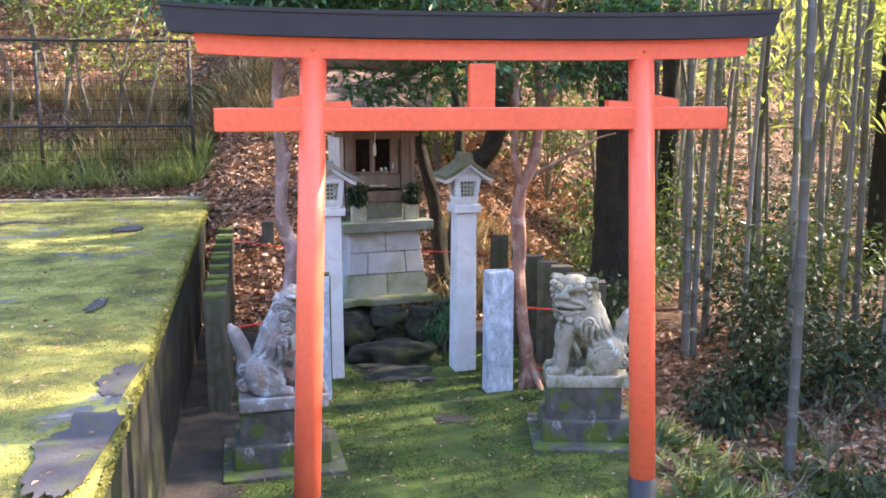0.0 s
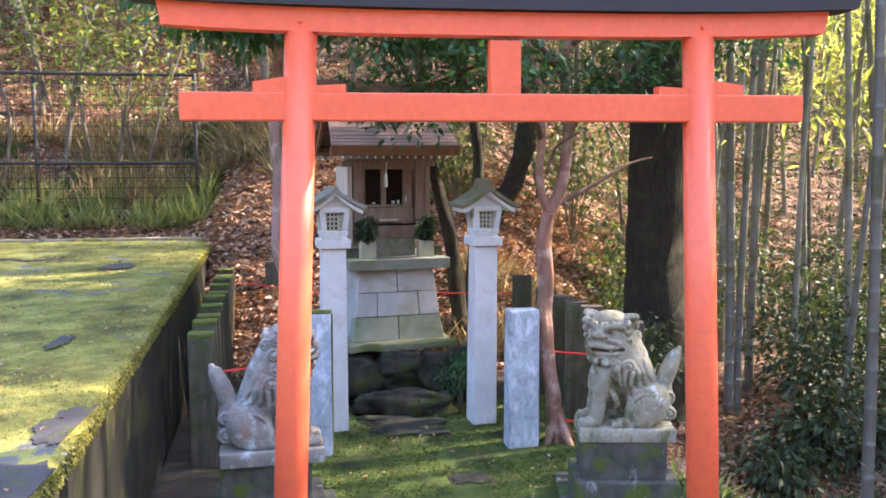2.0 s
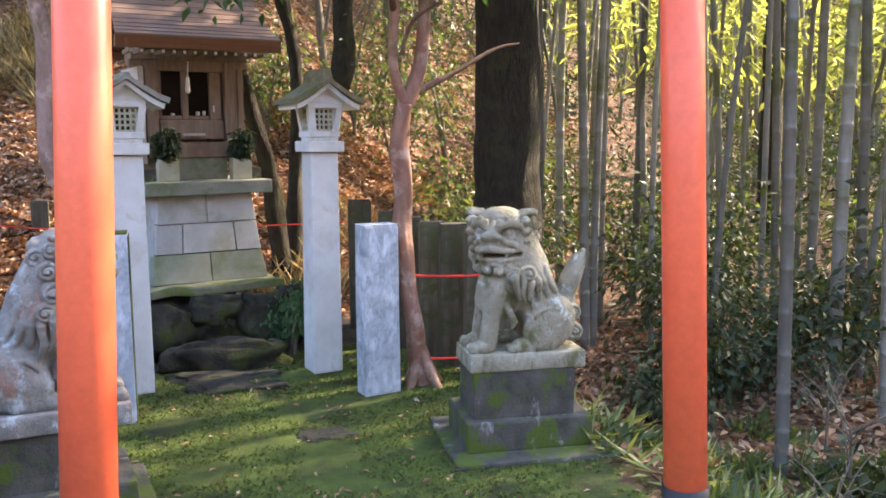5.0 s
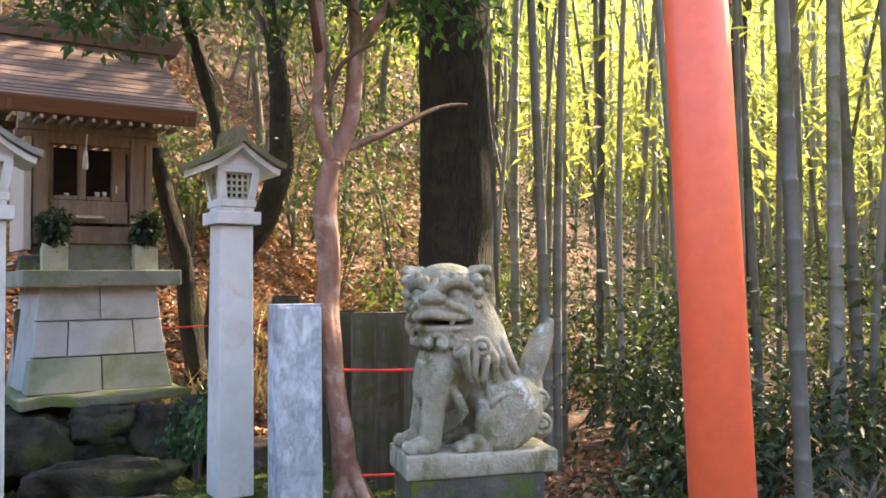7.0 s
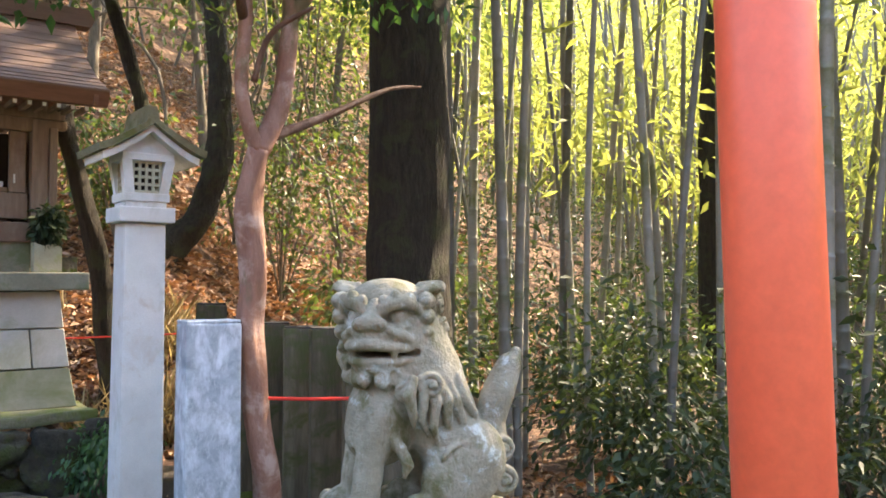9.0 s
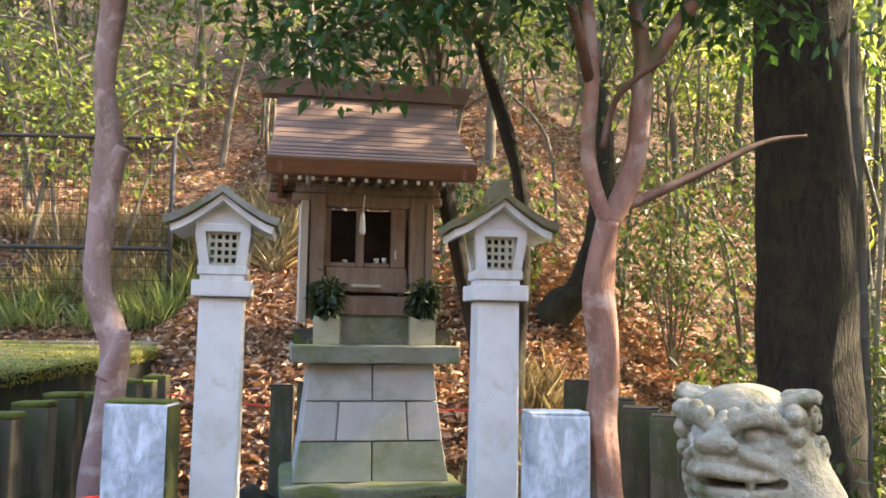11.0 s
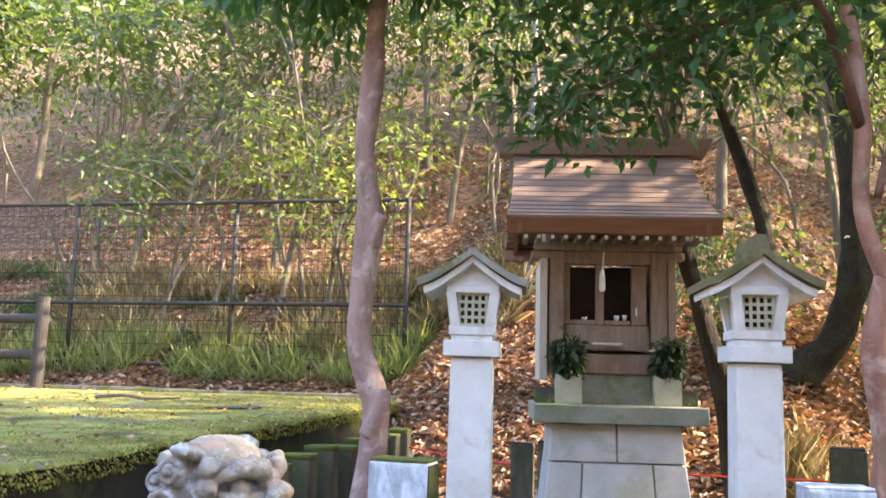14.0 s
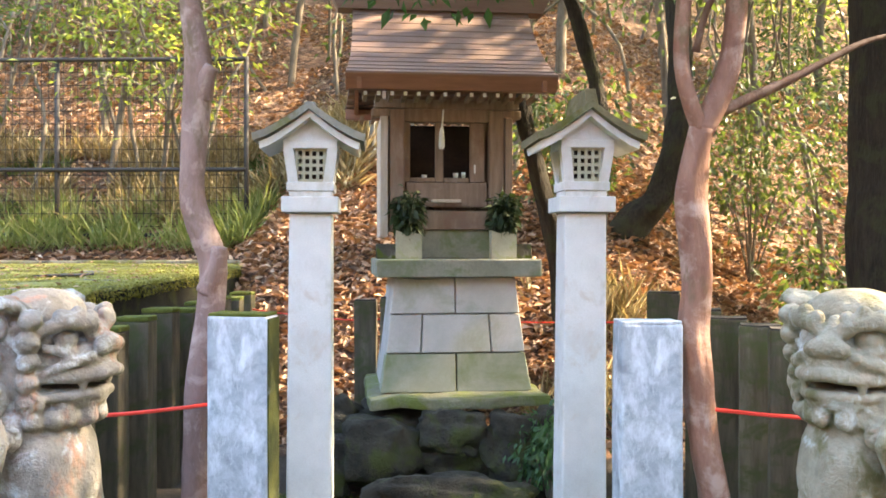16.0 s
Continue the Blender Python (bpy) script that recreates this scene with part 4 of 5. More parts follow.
        for x, y, z, r in ((0.155, 0.04, 0.105, 0.02), (0.14, 0.078, 0.116, 0.022), (0.11, 0.115, 0.108, 0.022)):
            hb((x, s * y, z), r, k=0.004)
        hl([(0.105, s * 0.05, 0.01), (0.12, s * 0.088, 0.01), (0.075, s * 0.125, 0.025)], [0.01, 0.017, 0.012], 0.012)
        hl([(0.175, s * 0.07, 0.0), (0.13, s * 0.108, -0.02), (0.075, s * 0.13, -0.045)], [0.014, 0.017, 0.011], 0.014)
        hb((0.19, s * 0.036, 0.022), (0.024, 0.026, 0.024), k=0.006)
        hb((0.213, s * 0.034, 0.012), 0.011, k=0.004, carve=True)
        hb((0.15, s * 0.075, -0.076), (0.012, 0.011, 0.02), k=0.004)
        hb((-0.02, s * 0.15, 0.14), (0.055, 0.065, 0.022), (s * 8, 12, s * -20), 0.016)
        hl([(-0.02, s * 0.12, 0.15), (-0.02, s * 0.19, 0.155), (0.005, s * 0.212, 0.135)], [0.018, 0.016, 0.006], 0.005)
        for x, y, z, r in ((-0.055, 0.16, 0.085, 0.042), (-0.075, 0.168, -0.005, 0.046), (-0.06, 0.168, -0.105, 0.052), (0.025, 0.15, 0.035, 0.028), (0.03, 0.146, -0.025, 0.026), (0.035, 0.132, -0.125, 0.036), (-0.13, 0.1, 0.05, 0.042), (-0.14, 0.1, -0.045, 0.042), (-0.13, 0.105, -0.135, 0.042)):
            curl(hl, hb, x, s * y, z, r, s)
        for i in range(5):                                     # knobbed locks that frame the face
            z = 0.1 - 0.055 * i
            hb((0.05 - 0.006 * i, s * (0.16 - 0.002 * i * i), z), (0.03, 0.034, 0.032), k=0.004)
            hb((0.075 - 0.006 * i, s * (0.172 - 0.002 * i * i), z), 0.013, k=0.003)
        for i in range(4):                                     # ruff under the jaw
            a = 0.35 + 0.42 * i
            hb((0.125 * math.cos(a) - 0.01, s * 0.135 * math.sin(a), -0.17), (0.034, 0.034, 0.03), k=0.005)
            hb((0.14 * math.cos(a) - 0.01, s * 0.15 * math.sin(a), -0.175), 0.014, k=0.003)
        for x, y in ((0.14, 0.03), (0.1, 0.075)):     # beard
            hl([(x, s * y, -0.145), (x + 0.012, s * y, -0.175), (x - 0.015, s * (y + 0.012), -0.195)], [0.026, 0.022, 0.012], 0.005)
    hl([(0.055, -0.128, -0.06), (0.135, -0.092, -0.056), (0.19, -0.045, -0.05), (0.2, 0, -0.045), (0.19, 0.045, -0.05), (0.135, 0.092, -0.056), (0.055, 0.128, -0.06)], [0.014, 0.018, 0.02, 0.02, 0.02, 0.018, 0.014], 0.008)
    hl([(0.05, -0.118, -0.11), (0.125, -0.085, -0.108), (0.17, -0.04, -0.106), (0.17, 0.04, -0.106), (0.125, 0.085, -0.108), (0.05, 0.118, -0.11)], [0.012, 0.015, 0.016, 0.016, 0.015, 0.012], 0.008)
    hb((0.185, 0, 0.028), (0.034, 0.045, 0.032), k=0.01)
    hl([(0.13, 0, 0.09), (0.165, 0, 0.05)], [0.022, 0.024], 0.01)
    for i in range(5):
        for y in (-0.06, 0.0, 0.06):
            hb((-0.135 - 0.008 * i, y, 0.1 - 0.06 * i), 0.034, k=0.006)
    me = sculpt("guardian_lion_statue", prims, (-0.46, -0.36, 0.06), (0.42, 0.36, 0.98), 0.0058, material)
    bm = bmesh.new()
    bm.from_mesh(me)
    slab = rough(box((-0.01, 0, 0.045), (0.68, 0.38, 0.1), 0.012), 0.003, 9, 2)
    base = bpy.data.meshes.new("slab")
    slab.to_mesh(base)
    slab.free()
    bm.from_mesh(base)
    for v in bm.verts:                                         # weathering
        v.co += noise.noise_vector(v.co * 14) * 0.004 + noise.noise_vector(v.co * 45) * 0.0018
    return solid("guardian_lion_statue", bm, material, m, label, "statue", "pair of guardian lions", smooth=True)


def build_plinth(x, y, turn, label, side):
    t = thing("statue_plinth", pose(x, y, -0.25, 0, 0, turn), label, "plinth", "statue plinths")
    part("die_block", rough(box((0, 0, 0.44), (0.6, 0.36, 0.28), 0.012), 0.006, 6, 3), MOSSY_STONE, t)
    part("step_block", rough(box((0.02, 0.02, 0.215), (0.74, 0.52, 0.18), 0.014), 0.006, 5, 3), MOSSY_STONE, t)
    part("footing", rough(box((0.03, 0.03, 0.03), (0.94, 0.86, 0.2), 0.016), 0.008, 5, 3), MOSSY_STONE, t, "chipped grey footing slab")


build_plinth(0.93, 6.48, -9, "stacked dark stone plinth patched with moss", 1)
build_plinth(-1.6, 6.32, 6, "stacked dark stone plinth green with moss", -1)
build_lion(pose(0.94, 6.48, 0.33, 0, 0, 171), True, STATUE, "seated grey-buff stone guardian lion on its plinth", 58)
build_lion(pose(-1.545, 6.3, 0.33, 0, 0, 6), False, STATUE_PINK, "seated pinkish-grey stone guardian lion on its plinth", 6)


# ---- stakes and tape round the precinct ----
def build_stake(x, y, h, w, turn, group, mossy=True):
    z = land(x, y) - 0.1
    t = thing("boundary_stake", pose(x, y, z, 0, 0, turn), "dark weathered square boundary stake with mossy top" if mossy else "dark weathered square boundary stake, bare-topped", "stake", group)
    part("stake_shaft", rough(box((0, 0, (h - z) / 2), (w, w * 0.8, h - z), 0.012), 0.006, 5, 2), STAKE, t)
    if not mossy:
        part("end_grain", rough(box((0, 0, h - z + 0.004), (w * 0.94, w * 0.74, 0.012), 0.004), 0.003, 14, 1), LOG, t, "grey split end grain")
    else:
        part("moss_cap", rough(box((0, 0, h - z + 0.012), (w * 1.02, w * 0.84, 0.03), 0.012), 0.006, 14, 2), MOSSCAP, t, "bright moss cap")


for k in range(10):
    y = 7.5 + 0.46 * k
    build_stake(-2.2 - 0.085 * (y - 7.5), y, 0.93 + 0.02 * math.sin(k * 2.1), 0.2, 5, "stakes beside the wall")
for k, (x, y, h) in enumerate(((0.86, 9.75, 1.06), (1.02, 9.3, 0.98), (1.08, 8.95, 0.96), (1.16, 8.6, 0.95), (1.22, 8.28, 0.96), (1.30, 7.95, 0.94), (1.38, 7.62, 0.93))):
    build_stake(x, y, h, 0.21, -12, "stakes on the grove side", False)
for x, y, h in ((-1.25, 10.6, 0.95), (-1.02, 10.4, 0.98), (-2.0, 11.9, 1.0)):
    build_stake(x, y, h, 0.17, 3, "stakes behind the shrine", False)


def build_tape(a, b, label, r=0.009):
    pts = []
    a, b = Vector(a), Vector(b)
    for i in range(13):
        u = i / 12
        p = a.lerp(b, u)
        p.z -= 0.012 * math.sin(math.pi * u)
        pts.append(p)
    solid("red_tape", tube(pts, [r] * 13, 6), TAPE, Matrix(), label, "tape", "strung red tape")


build_tape((-2.1, 7.45, 0.64), (-1.4, 7.85, 0.655), "red plastic tape strung between the stakes")
build_tape((-2.45, 11.6, 0.8), (-1.2, 10.65, 0.78), "red plastic tape strung behind the shrine", 0.006)
build_tape((-1.2, 10.65, 0.8), (0.86, 9.85, 0.86), "red plastic tape strung behind the shrine", 0.006)
build_tape((0.72, 7.8, 0.66), (1.38, 7.55, 0.67), "red plastic tape strung between the stakes")
build_tape((0.75, 7.8, 0.05), (1.38, 7.55, 0.08), "red plastic tape strung low between the stakes")


# ---- rocks before the shrine ----
def build_rock(x, y, z, s, seed, label, group):
    bm = bmesh.new()
    bmesh.ops.create_icosphere(bm, subdivisions=4, radius=1.0)
    o = Vector((seed * 3.7, seed, 0))
    for v in bm.verts:
        n = v.co.normalized()
        k = 1 + 0.4 * noise.noise(n * 1.3 + o) + 0.2 * noise.noise(n * 3.2 + o) + 0.07 * noise.noise(n * 9 + o)
        q = [math.copysign(abs(c) ** 0.7, c) for c in n]
        v.co = Vector((q[0] * s[0], q[1] * s[1], q[2] * s[2])) * k
    solid("boulder", bm, ROCK, pose(x, y, z, 0, 0, seed * 11 % 20 - 10), label, "rock", group, smooth=True)


for i, (x, y, z, s) in enumerate(((-0.98, 9.35, 0.06, (0.26, 0.2, 0.2)), (-0.5, 9.42, 0.2, (0.22, 0.16, 0.14)), (-0.5, 9.5, 0.0, (0.24, 0.2, 0.14)), (-0.12, 9.42, 0.12, (0.18, 0.2, 0.2)),
                                  (0.16, 9.5, 0.1, (0.2, 0.2, 0.22)), (-1.3, 9.6, 0.12, (0.2, 0.18, 0.22)), (-1.25, 9.25, -0.05, (0.14, 0.12, 0.12)), (-0.9, 9.75, 0.1, (0.3, 0.3, 0.22)))):
    build_rock(x, y, z, s, i + 1, "rough dark mossy stone stacked under the pedestal", "stones under the pedestal")
build_rock(-0.47, 8.92, -0.08, (0.46, 0.19, 0.14), 21, "long low moss-covered step boulder", "step stones")
for i, (x, y, s) in enumerate(((-0.62, 8.25, (0.2, 0.16, 0.06)), (-0.28, 8.15, (0.16, 0.13, 0.055)), (-0.1, 7.0, (0.16, 0.13, 0.04)), (-0.55, 8.55, (0.4, 0.12, 0.06)))):
    build_rock(x, y, -0.17, s, 30 + i, "flat worn stone sunk into the moss", "step stones")


# ---- trees of the precinct ----
def crown(name, parent, label, rng, centres, radius, count, length, width, material, flat=0.6, droop=0.5):
    p, d = clump(rng, centres, radius, count, flat)
    ob = new(name, leaf_mesh(name, p, d, length, width, material, droop, rng))
    ob.parent = parent
    return tagged(ob, label)


def along(pts, n):
    """Points spread over a list of lines."""
    out = []
    for line in pts:
        c = curve_pts(line, 6)
        for k in np.linspace(0.35, 1, n):
            out.append(tuple(c[int(k * (len(c) - 1))]))
    return out


def build_tree_right():
    t = thing("evergreen_tree", pose(0, 0, 0), "smooth red-barked forked evergreen tree beside the lantern", "tree")
    bm = limb([(0.80, 7.8, -0.3), (0.76, 7.8, 0.1), (0.69, 7.8, 0.6), (0.655, 7.8, 1.0), (0.67, 7.8, 1.35), (0.64, 7.8, 1.6), (0.69, 7.8, 1.87)], 0.066, 0.056, 16, None, 0.55, 8)
    for a in (0.3, 2.2, 3.6, 5.2):
        limb([(0.78, 7.8, 0.12), (0.80 + 0.11 * math.cos(a), 7.8 + 0.11 * math.sin(a), -0.1), (0.82 + 0.2 * math.cos(a), 7.8 + 0.2 * math.sin(a), -0.25)], 0.05, 0.025, 8, bm)
    part("trunk", bm, REDBARK, t, smooth=True)
    limbs = [
        ([(0.69, 7.8, 1.85), (0.60, 7.78, 2.15), (0.61, 7.75, 2.6), (0.53, 7.7, 3.1), (0.3, 7.6, 3.6), (-0.2, 7.5, 4.2)], 0.04, 0.018),
        ([(0.69, 7.8, 1.85), (0.82, 7.85, 2.15), (0.86, 7.85, 2.6), (0.84, 7.9, 3.1), (0.95, 8.0, 3.8), (1.0, 8.1, 4.8)], 0.055, 0.028),
        ([(0.78, 7.82, 1.95), (1.1, 7.9, 2.1), (1.45, 8.0, 2.28), (1.7, 8.1, 2.34)], 0.026, 0.007),
        ([(0.86, 7.85, 2.55), (1.1, 7.8, 2.9), (1.4, 7.7, 3.15), (1.8, 7.6, 3.6)], 0.04, 0.015),
        ([(0.84, 7.9, 3.0), (0.5, 7.8, 3.35), (0.0, 7.7, 3.4), (-0.5, 7.6, 3.35), (-0.8, 7.5, 3.2)], 0.03, 0.008),
        ([(0.84, 7.9, 3.1), (0.4, 8.0, 3.2), (-0.1, 8.1, 3.05), (-0.45, 8.1, 2.86), (-0.75, 8.1, 2.72)], 0.022, 0.005),
        ([(0.9, 7.95, 3.5), (0.3, 8.3, 4.0), (-0.5, 8.6, 4.1), (-1.3, 8.6, 3.9)], 0.03, 0.01),
        ([(0.6, 7.75, 2.5), (0.4, 7.4, 2.9), (0.0, 7.1, 3.3), (-0.3, 6.9, 3.5)], 0.025, 0.01),
        ([(0.9, 7.9, 3.4), (1.2, 8.4, 3.9), (1.5, 9.0, 4.2)], 0.03, 0.01),
        ([(0.4, 7.65, 3.45), (-0.3, 7.5, 3.75), (-1.0, 7.3, 3.75), (-1.5, 7.2, 3.6)], 0.022, 0.006),
        ([(0.95, 8.0, 3.7), (0.3, 8.4, 3.75), (-0.4, 8.7, 3.7), (-1.0, 8.9, 3.6)], 0.022, 0.006),
        ([(0.9, 7.9, 3.3), (1.3, 7.7, 3.5), (1.8, 7.6, 3.4), (2.2, 7.6, 3.3)], 0.022, 0.006),
        ([(0.66, 7.78, 2.2), (0.72, 7.7, 2.42), (0.9, 7.6, 2.55)], 0.018, 0.01)]
    for c, r0, r1 in limbs:
        part("branch", limb(c, r0, r1, 10, None, 0.2), REDBARK if r0 > 0.035 else UPPERBARK, t, smooth=True)
    rng = np.random.default_rng(5)
    lines = [c for c, _, _ in limbs[3:12]]
    c = along(lines, 9)
    twigs = bmesh.new()
    more = []
    for p in c:
        for _ in range(3):
            q = Vector(p) + Vector(rng.normal(size=3) * np.array([0.3, 0.28, 0.13]))
            tube([p, (Vector(p) + q) / 2 + Vector((0, 0, 0.03)), q], [0.006, 0.004, 0.002], 4, twigs)
            more.append(tuple(q))
    tagged(part("twig", twigs, GREYBARK, t), kind="stuff")
    crown("crown", t, "glossy dark green leaves in hanging sprays", rng, c + more, 0.13, 8200, 0.09, 0.04, LEAF_DARK, 0.5, 0.15)
    top = [(rng.normal(0.3, 1.3), rng.normal(8.1, 0.9), rng.uniform(4.2, 6.0)) for _ in range(110)]
    crown("upper_crown", t, "dark green upper leaves", rng, top, 0.26, 13000, 0.11, 0.05, LEAF_DARK)


def build_tree_left():
    t = thing("slender_tree", pose(0, 0, 0), "slender pinkish-barked tree with pruned knots", "tree")
    pts = [(-1.63, 7.95, -0.3), (-1.6, 7.92, 0.25), (-1.57, 7.9, 0.8), (-1.52, 7.9, 1.1), (-1.51, 7.9, 1.3), (-1.6, 7.9, 1.55), (-1.60, 7.9, 1.8), (-1.58, 7.9, 2.2), (-1.62, 7.9, 2.5), (-1.59, 7.9, 2.9), (-1.57, 7.9, 3.3), (-1.5, 8.0, 4.2), (-1.4, 8.1, 5.2)]
    bm = limb(pts, 0.07, 0.045, 14, None, 0.3, 8)
    limb([(-1.53, 7.88, 1.15), (-1.48, 7.86, 1.26), (-1.46, 7.85, 1.36)], 0.055, 0.035, 10, bm)
    limb([(-1.56, 7.9, 2.05), (-1.53, 7.87, 2.14), (-1.5, 7.86, 2.19)], 0.045, 0.03, 10, bm)
    limb([(-1.59, 7.9, 2.85), (-1.55, 7.87, 2.93), (-1.53, 7.86, 2.97)], 0.03, 0.02, 8, bm)
    part("trunk", bm, PINKBARK, t, smooth=True)
    limbs = [[(-1.57, 7.9, 3.3), (-1.2, 7.8, 3.6), (-0.8, 7.7, 3.7)], [(-1.57, 7.9, 3.2), (-1.9, 7.8, 3.5), (-2.3, 7.6, 3.55)], [(-1.55, 7.9, 3.5), (-1.6, 7.5, 3.7), (-1.5, 7.1, 3.55)], [(-1.5, 8, 4.1), (-2.2, 8.3, 4.6), (-2.8, 8.6, 4.7)]]
    for c in limbs:
        part("branch", limb(c, 0.025, 0.008, 8), GREYBARK, t, smooth=True)
    rng = np.random.default_rng(8)
    c = along(limbs, 8)
    c += [tuple(np.array(p) + rng.normal(size=3) * np.array([0.2, 0.2, 0.1])) for p in c * 2]
    c += [(rng.normal(-1.5, 1.0), rng.normal(8.2, 0.8), rng.uniform(4.4, 5.6)) for _ in range(40)]
    crown("crown", t, "blue-green glossy leaves", rng, c, 0.11, 5200, 0.105, 0.045, LEAF_DARK)


def build_big_tree():
    t = thing("old_cedar_tree", pose(2.36, 9.75, 0), "massive old tree with dark rough mossy bark", "tree")
    g = land(2.3, 9.8)
    z = [g - 0.3, g + 0.1, 0.6, 1.5, 3, 5, 8, 12]
    r = [0.52, 0.42, 0.35, 0.315, 0.305, 0.29, 0.26, 0.2]
    part("trunk", rough(tube(curve_pts([(0, 0, a) for a in z], 5), np.interp(np.linspace(0, 7, 36), range(8), r).tolist(), 28, None, 0.12), 0.012, 7), DARKBARK, t, smooth=True)
    rng = np.random.default_rng(9)
    c = []
    for k in range(18):
        a, h = rng.random() * 6.28, rng.uniform(4.4, 10)
        e = (2.4 * math.cos(a), 2.4 * math.sin(a), h + 0.6)
        part("branch", limb([(0, 0, h), (e[0] * 0.5, e[1] * 0.5, h + 0.5), e], 0.07, 0.02, 8), DARKBARK, t, smooth=True)
        c += [(e[0] * q, e[1] * q, h + 0.5 * q) for q in (0.5, 0.7, 0.85, 1.0)]
    # leaves made denser and lower than needed, added to shade the shrine roof
    crown("crown", t, "dark green leaf masses high above", rng, c, 0.5, 17000, 0.17, 0.08, LEAF_MID)


build_tree_right()
build_tree_left()
build_big_tree()


def build_dark_tree(name, ctrl, r0, r1, seed, label, leaves=0):
    t = thing(name, pose(0, 0, 0), label, "tree")
    part("trunk", limb(ctrl, r0, r1, 12, None, 0.3), DARKBARK, t, smooth=True)
    if leaves:
        rng = np.random.default_rng(seed)
        e = ctrl[-1]
        c = [tuple(np.array(e) + rng.normal(size=3) * np.array([0.9, 0.9, 0.6])) for _ in range(30)]
        bm = bmesh.new()
        for q in c[::2]:
            limb([ctrl[-2], tuple((np.array(ctrl[-1]) + np.array(q)) / 2), q], 0.025, 0.006, 5, bm, 0.1, 3)
        tagged(part("twig", bm, GREYBARK, t), kind="stuff")
        crown("crown", t, "mid green leaves", rng, c, 0.3, leaves, 0.1, 0.05, LEAF_MID)


build_dark_tree("leaning_tree", [(0.36, 11.0, -0.1), (0.33, 11.0, 0.5), (0.27, 11.0, 1.0), (0.22, 11.0, 1.4), (0.08, 11.0, 1.95), (-0.03, 11.0, 2.4), (-0.12, 11.1, 3.2), (-0.2, 11.3, 5.2)], 0.11, 0.05, 31, "dark crooked tree leaning behind the lantern", 2500)
build_dark_tree("leaning_tree", [(0.5, 11.2, 0.0), (0.55, 11.25, 1.0), (0.6, 11.3, 1.8), (0.62, 11.4, 2.5), (0.43, 11.4, 3.25), (0.24, 11.4, 3.87), (0.0, 11.5, 4.8)], 0.09, 0.04, 32, "dark slender tree leaning behind the lantern", 1500)
build_dark_tree("twisted_tree", [(0.9, 13.4, 1.25), (1.18, 13.5, 1.62), (1.42, 13.5, 1.86), (1.6, 13.5, 2.3), (1.69, 13.5, 2.95), (1.65, 13.6, 4.0), (1.5, 13.8, 5.4)], 0.2, 0.1, 33, "dark twisted old trunk on the leafy slope", 1500)
build_dark_tree("grove_tree", [(4.6, 14.0, 0.2), (4.65, 14.0, 2.5), (4.7, 14.1, 5.0), (4.6, 14.2, 8.0)], 0.17, 0.1, 34, "dark straight tree at the edge of the grove", 3000)
build_dark_tree("grove_tree", [(6.6, 11.0, 0.2), (6.6, 11.0, 2.5), (6.75, 11.1, 4.0), (7.2, 11.2, 7.0)], 0.15, 0.08, 35, "dark forked tree among the bamboo", 3000)


# ---- bamboo grove ----
def culm_mesh(name, height, r, bend, seed):
    rng = np.random.default_rng(seed)
    pts, rad = [], []
    z, k = 0.0, 0
    while z < height:
        step = 0.22 + 0.12 * min(1, z / 3) + 0.02 * rng.random()
        rr = r * (1 - 0.5 * z / height)
        for dz, f in ((0.0, 1.0), (0.012, 1.13), (0.024, 0.97), (0.05, 1.0)):
            u = (z + dz) / height
            pts.append((bend[0] * u * u, bend[1] * u * u, z + dz))
            rad.append(rr * f)
        z += step
    return finish(name, tube(pts, rad, 9, None, 0.0), BAMBOO, True)


CULMS = [culm_mesh("bamboo_culm", 10.0, 0.055, (0.5, 0.2), 1), culm_mesh("bamboo_culm", 9.0, 0.046, (-0.5, 0.5), 2), culm_mesh("bamboo_culm", 10.0, 0.062, (0.2, -0.6), 3), culm_mesh("bamboo_culm", 8.0, 0.035, (0.9, 0.3), 4)]


def build_bamboo(x, y, kind, lean, turn):
    ob = new("bamboo", CULMS[kind])
    ob.matrix_world = pose(x, y, land(x, y) - 0.15, lean[0], lean[1], turn)
    tagged(ob, "grey-green bamboo culm with pale rings at its joints", "bamboo", "bamboo grove")


NEAR = [(4.61, 7.77, 2), (2.75, 6.3, 1), (4.25, 6.85, 2), (3.32, 9.88, 0), (3.45, 9.95, 1), (2.95, 10.27, 1), (3.9, 10.6, 0), (4.4, 9.3, 1), (5.0, 11.6, 0), (4.3, 12.3, 2), (5.2, 9.2, 1), (4.0, 8.7, 3), (3.1, 11.4, 1), (5.3, 8.2, 0)]
rng_b = np.random.default_rng(12)
for x, y, k in NEAR:
    build_bamboo(x, y, k, (rng_b.normal(0, 1.2), rng_b.normal(0, 1.5)), rng_b.uniform(0, 360))
spots = []
while len(spots) < 190:
    x, y = rng_b.uniform(3.4, 19), rng_b.uniform(2.5, 25)
    if y > 9 + 2.4 * (x - 1.6) or x < 3.9 + 0.12 * abs(y - 9) or (x < 5.5 and y < 5.5):
        continue
    if all((x - a) ** 2 + (y - b) ** 2 > 0.22 for a, b in spots):
        spots.append((x, y))
for x, y in spots:
    build_bamboo(x, y, int(rng_b.choice([0, 1, 1, 3, 3])), (rng_b.normal(0, 3), rng_b.normal(0, 3.5)), rng_b.uniform(0, 360))


def stuff(name, me, label, category):
    return tagged(new(name, me), label, category, kind="stuff")


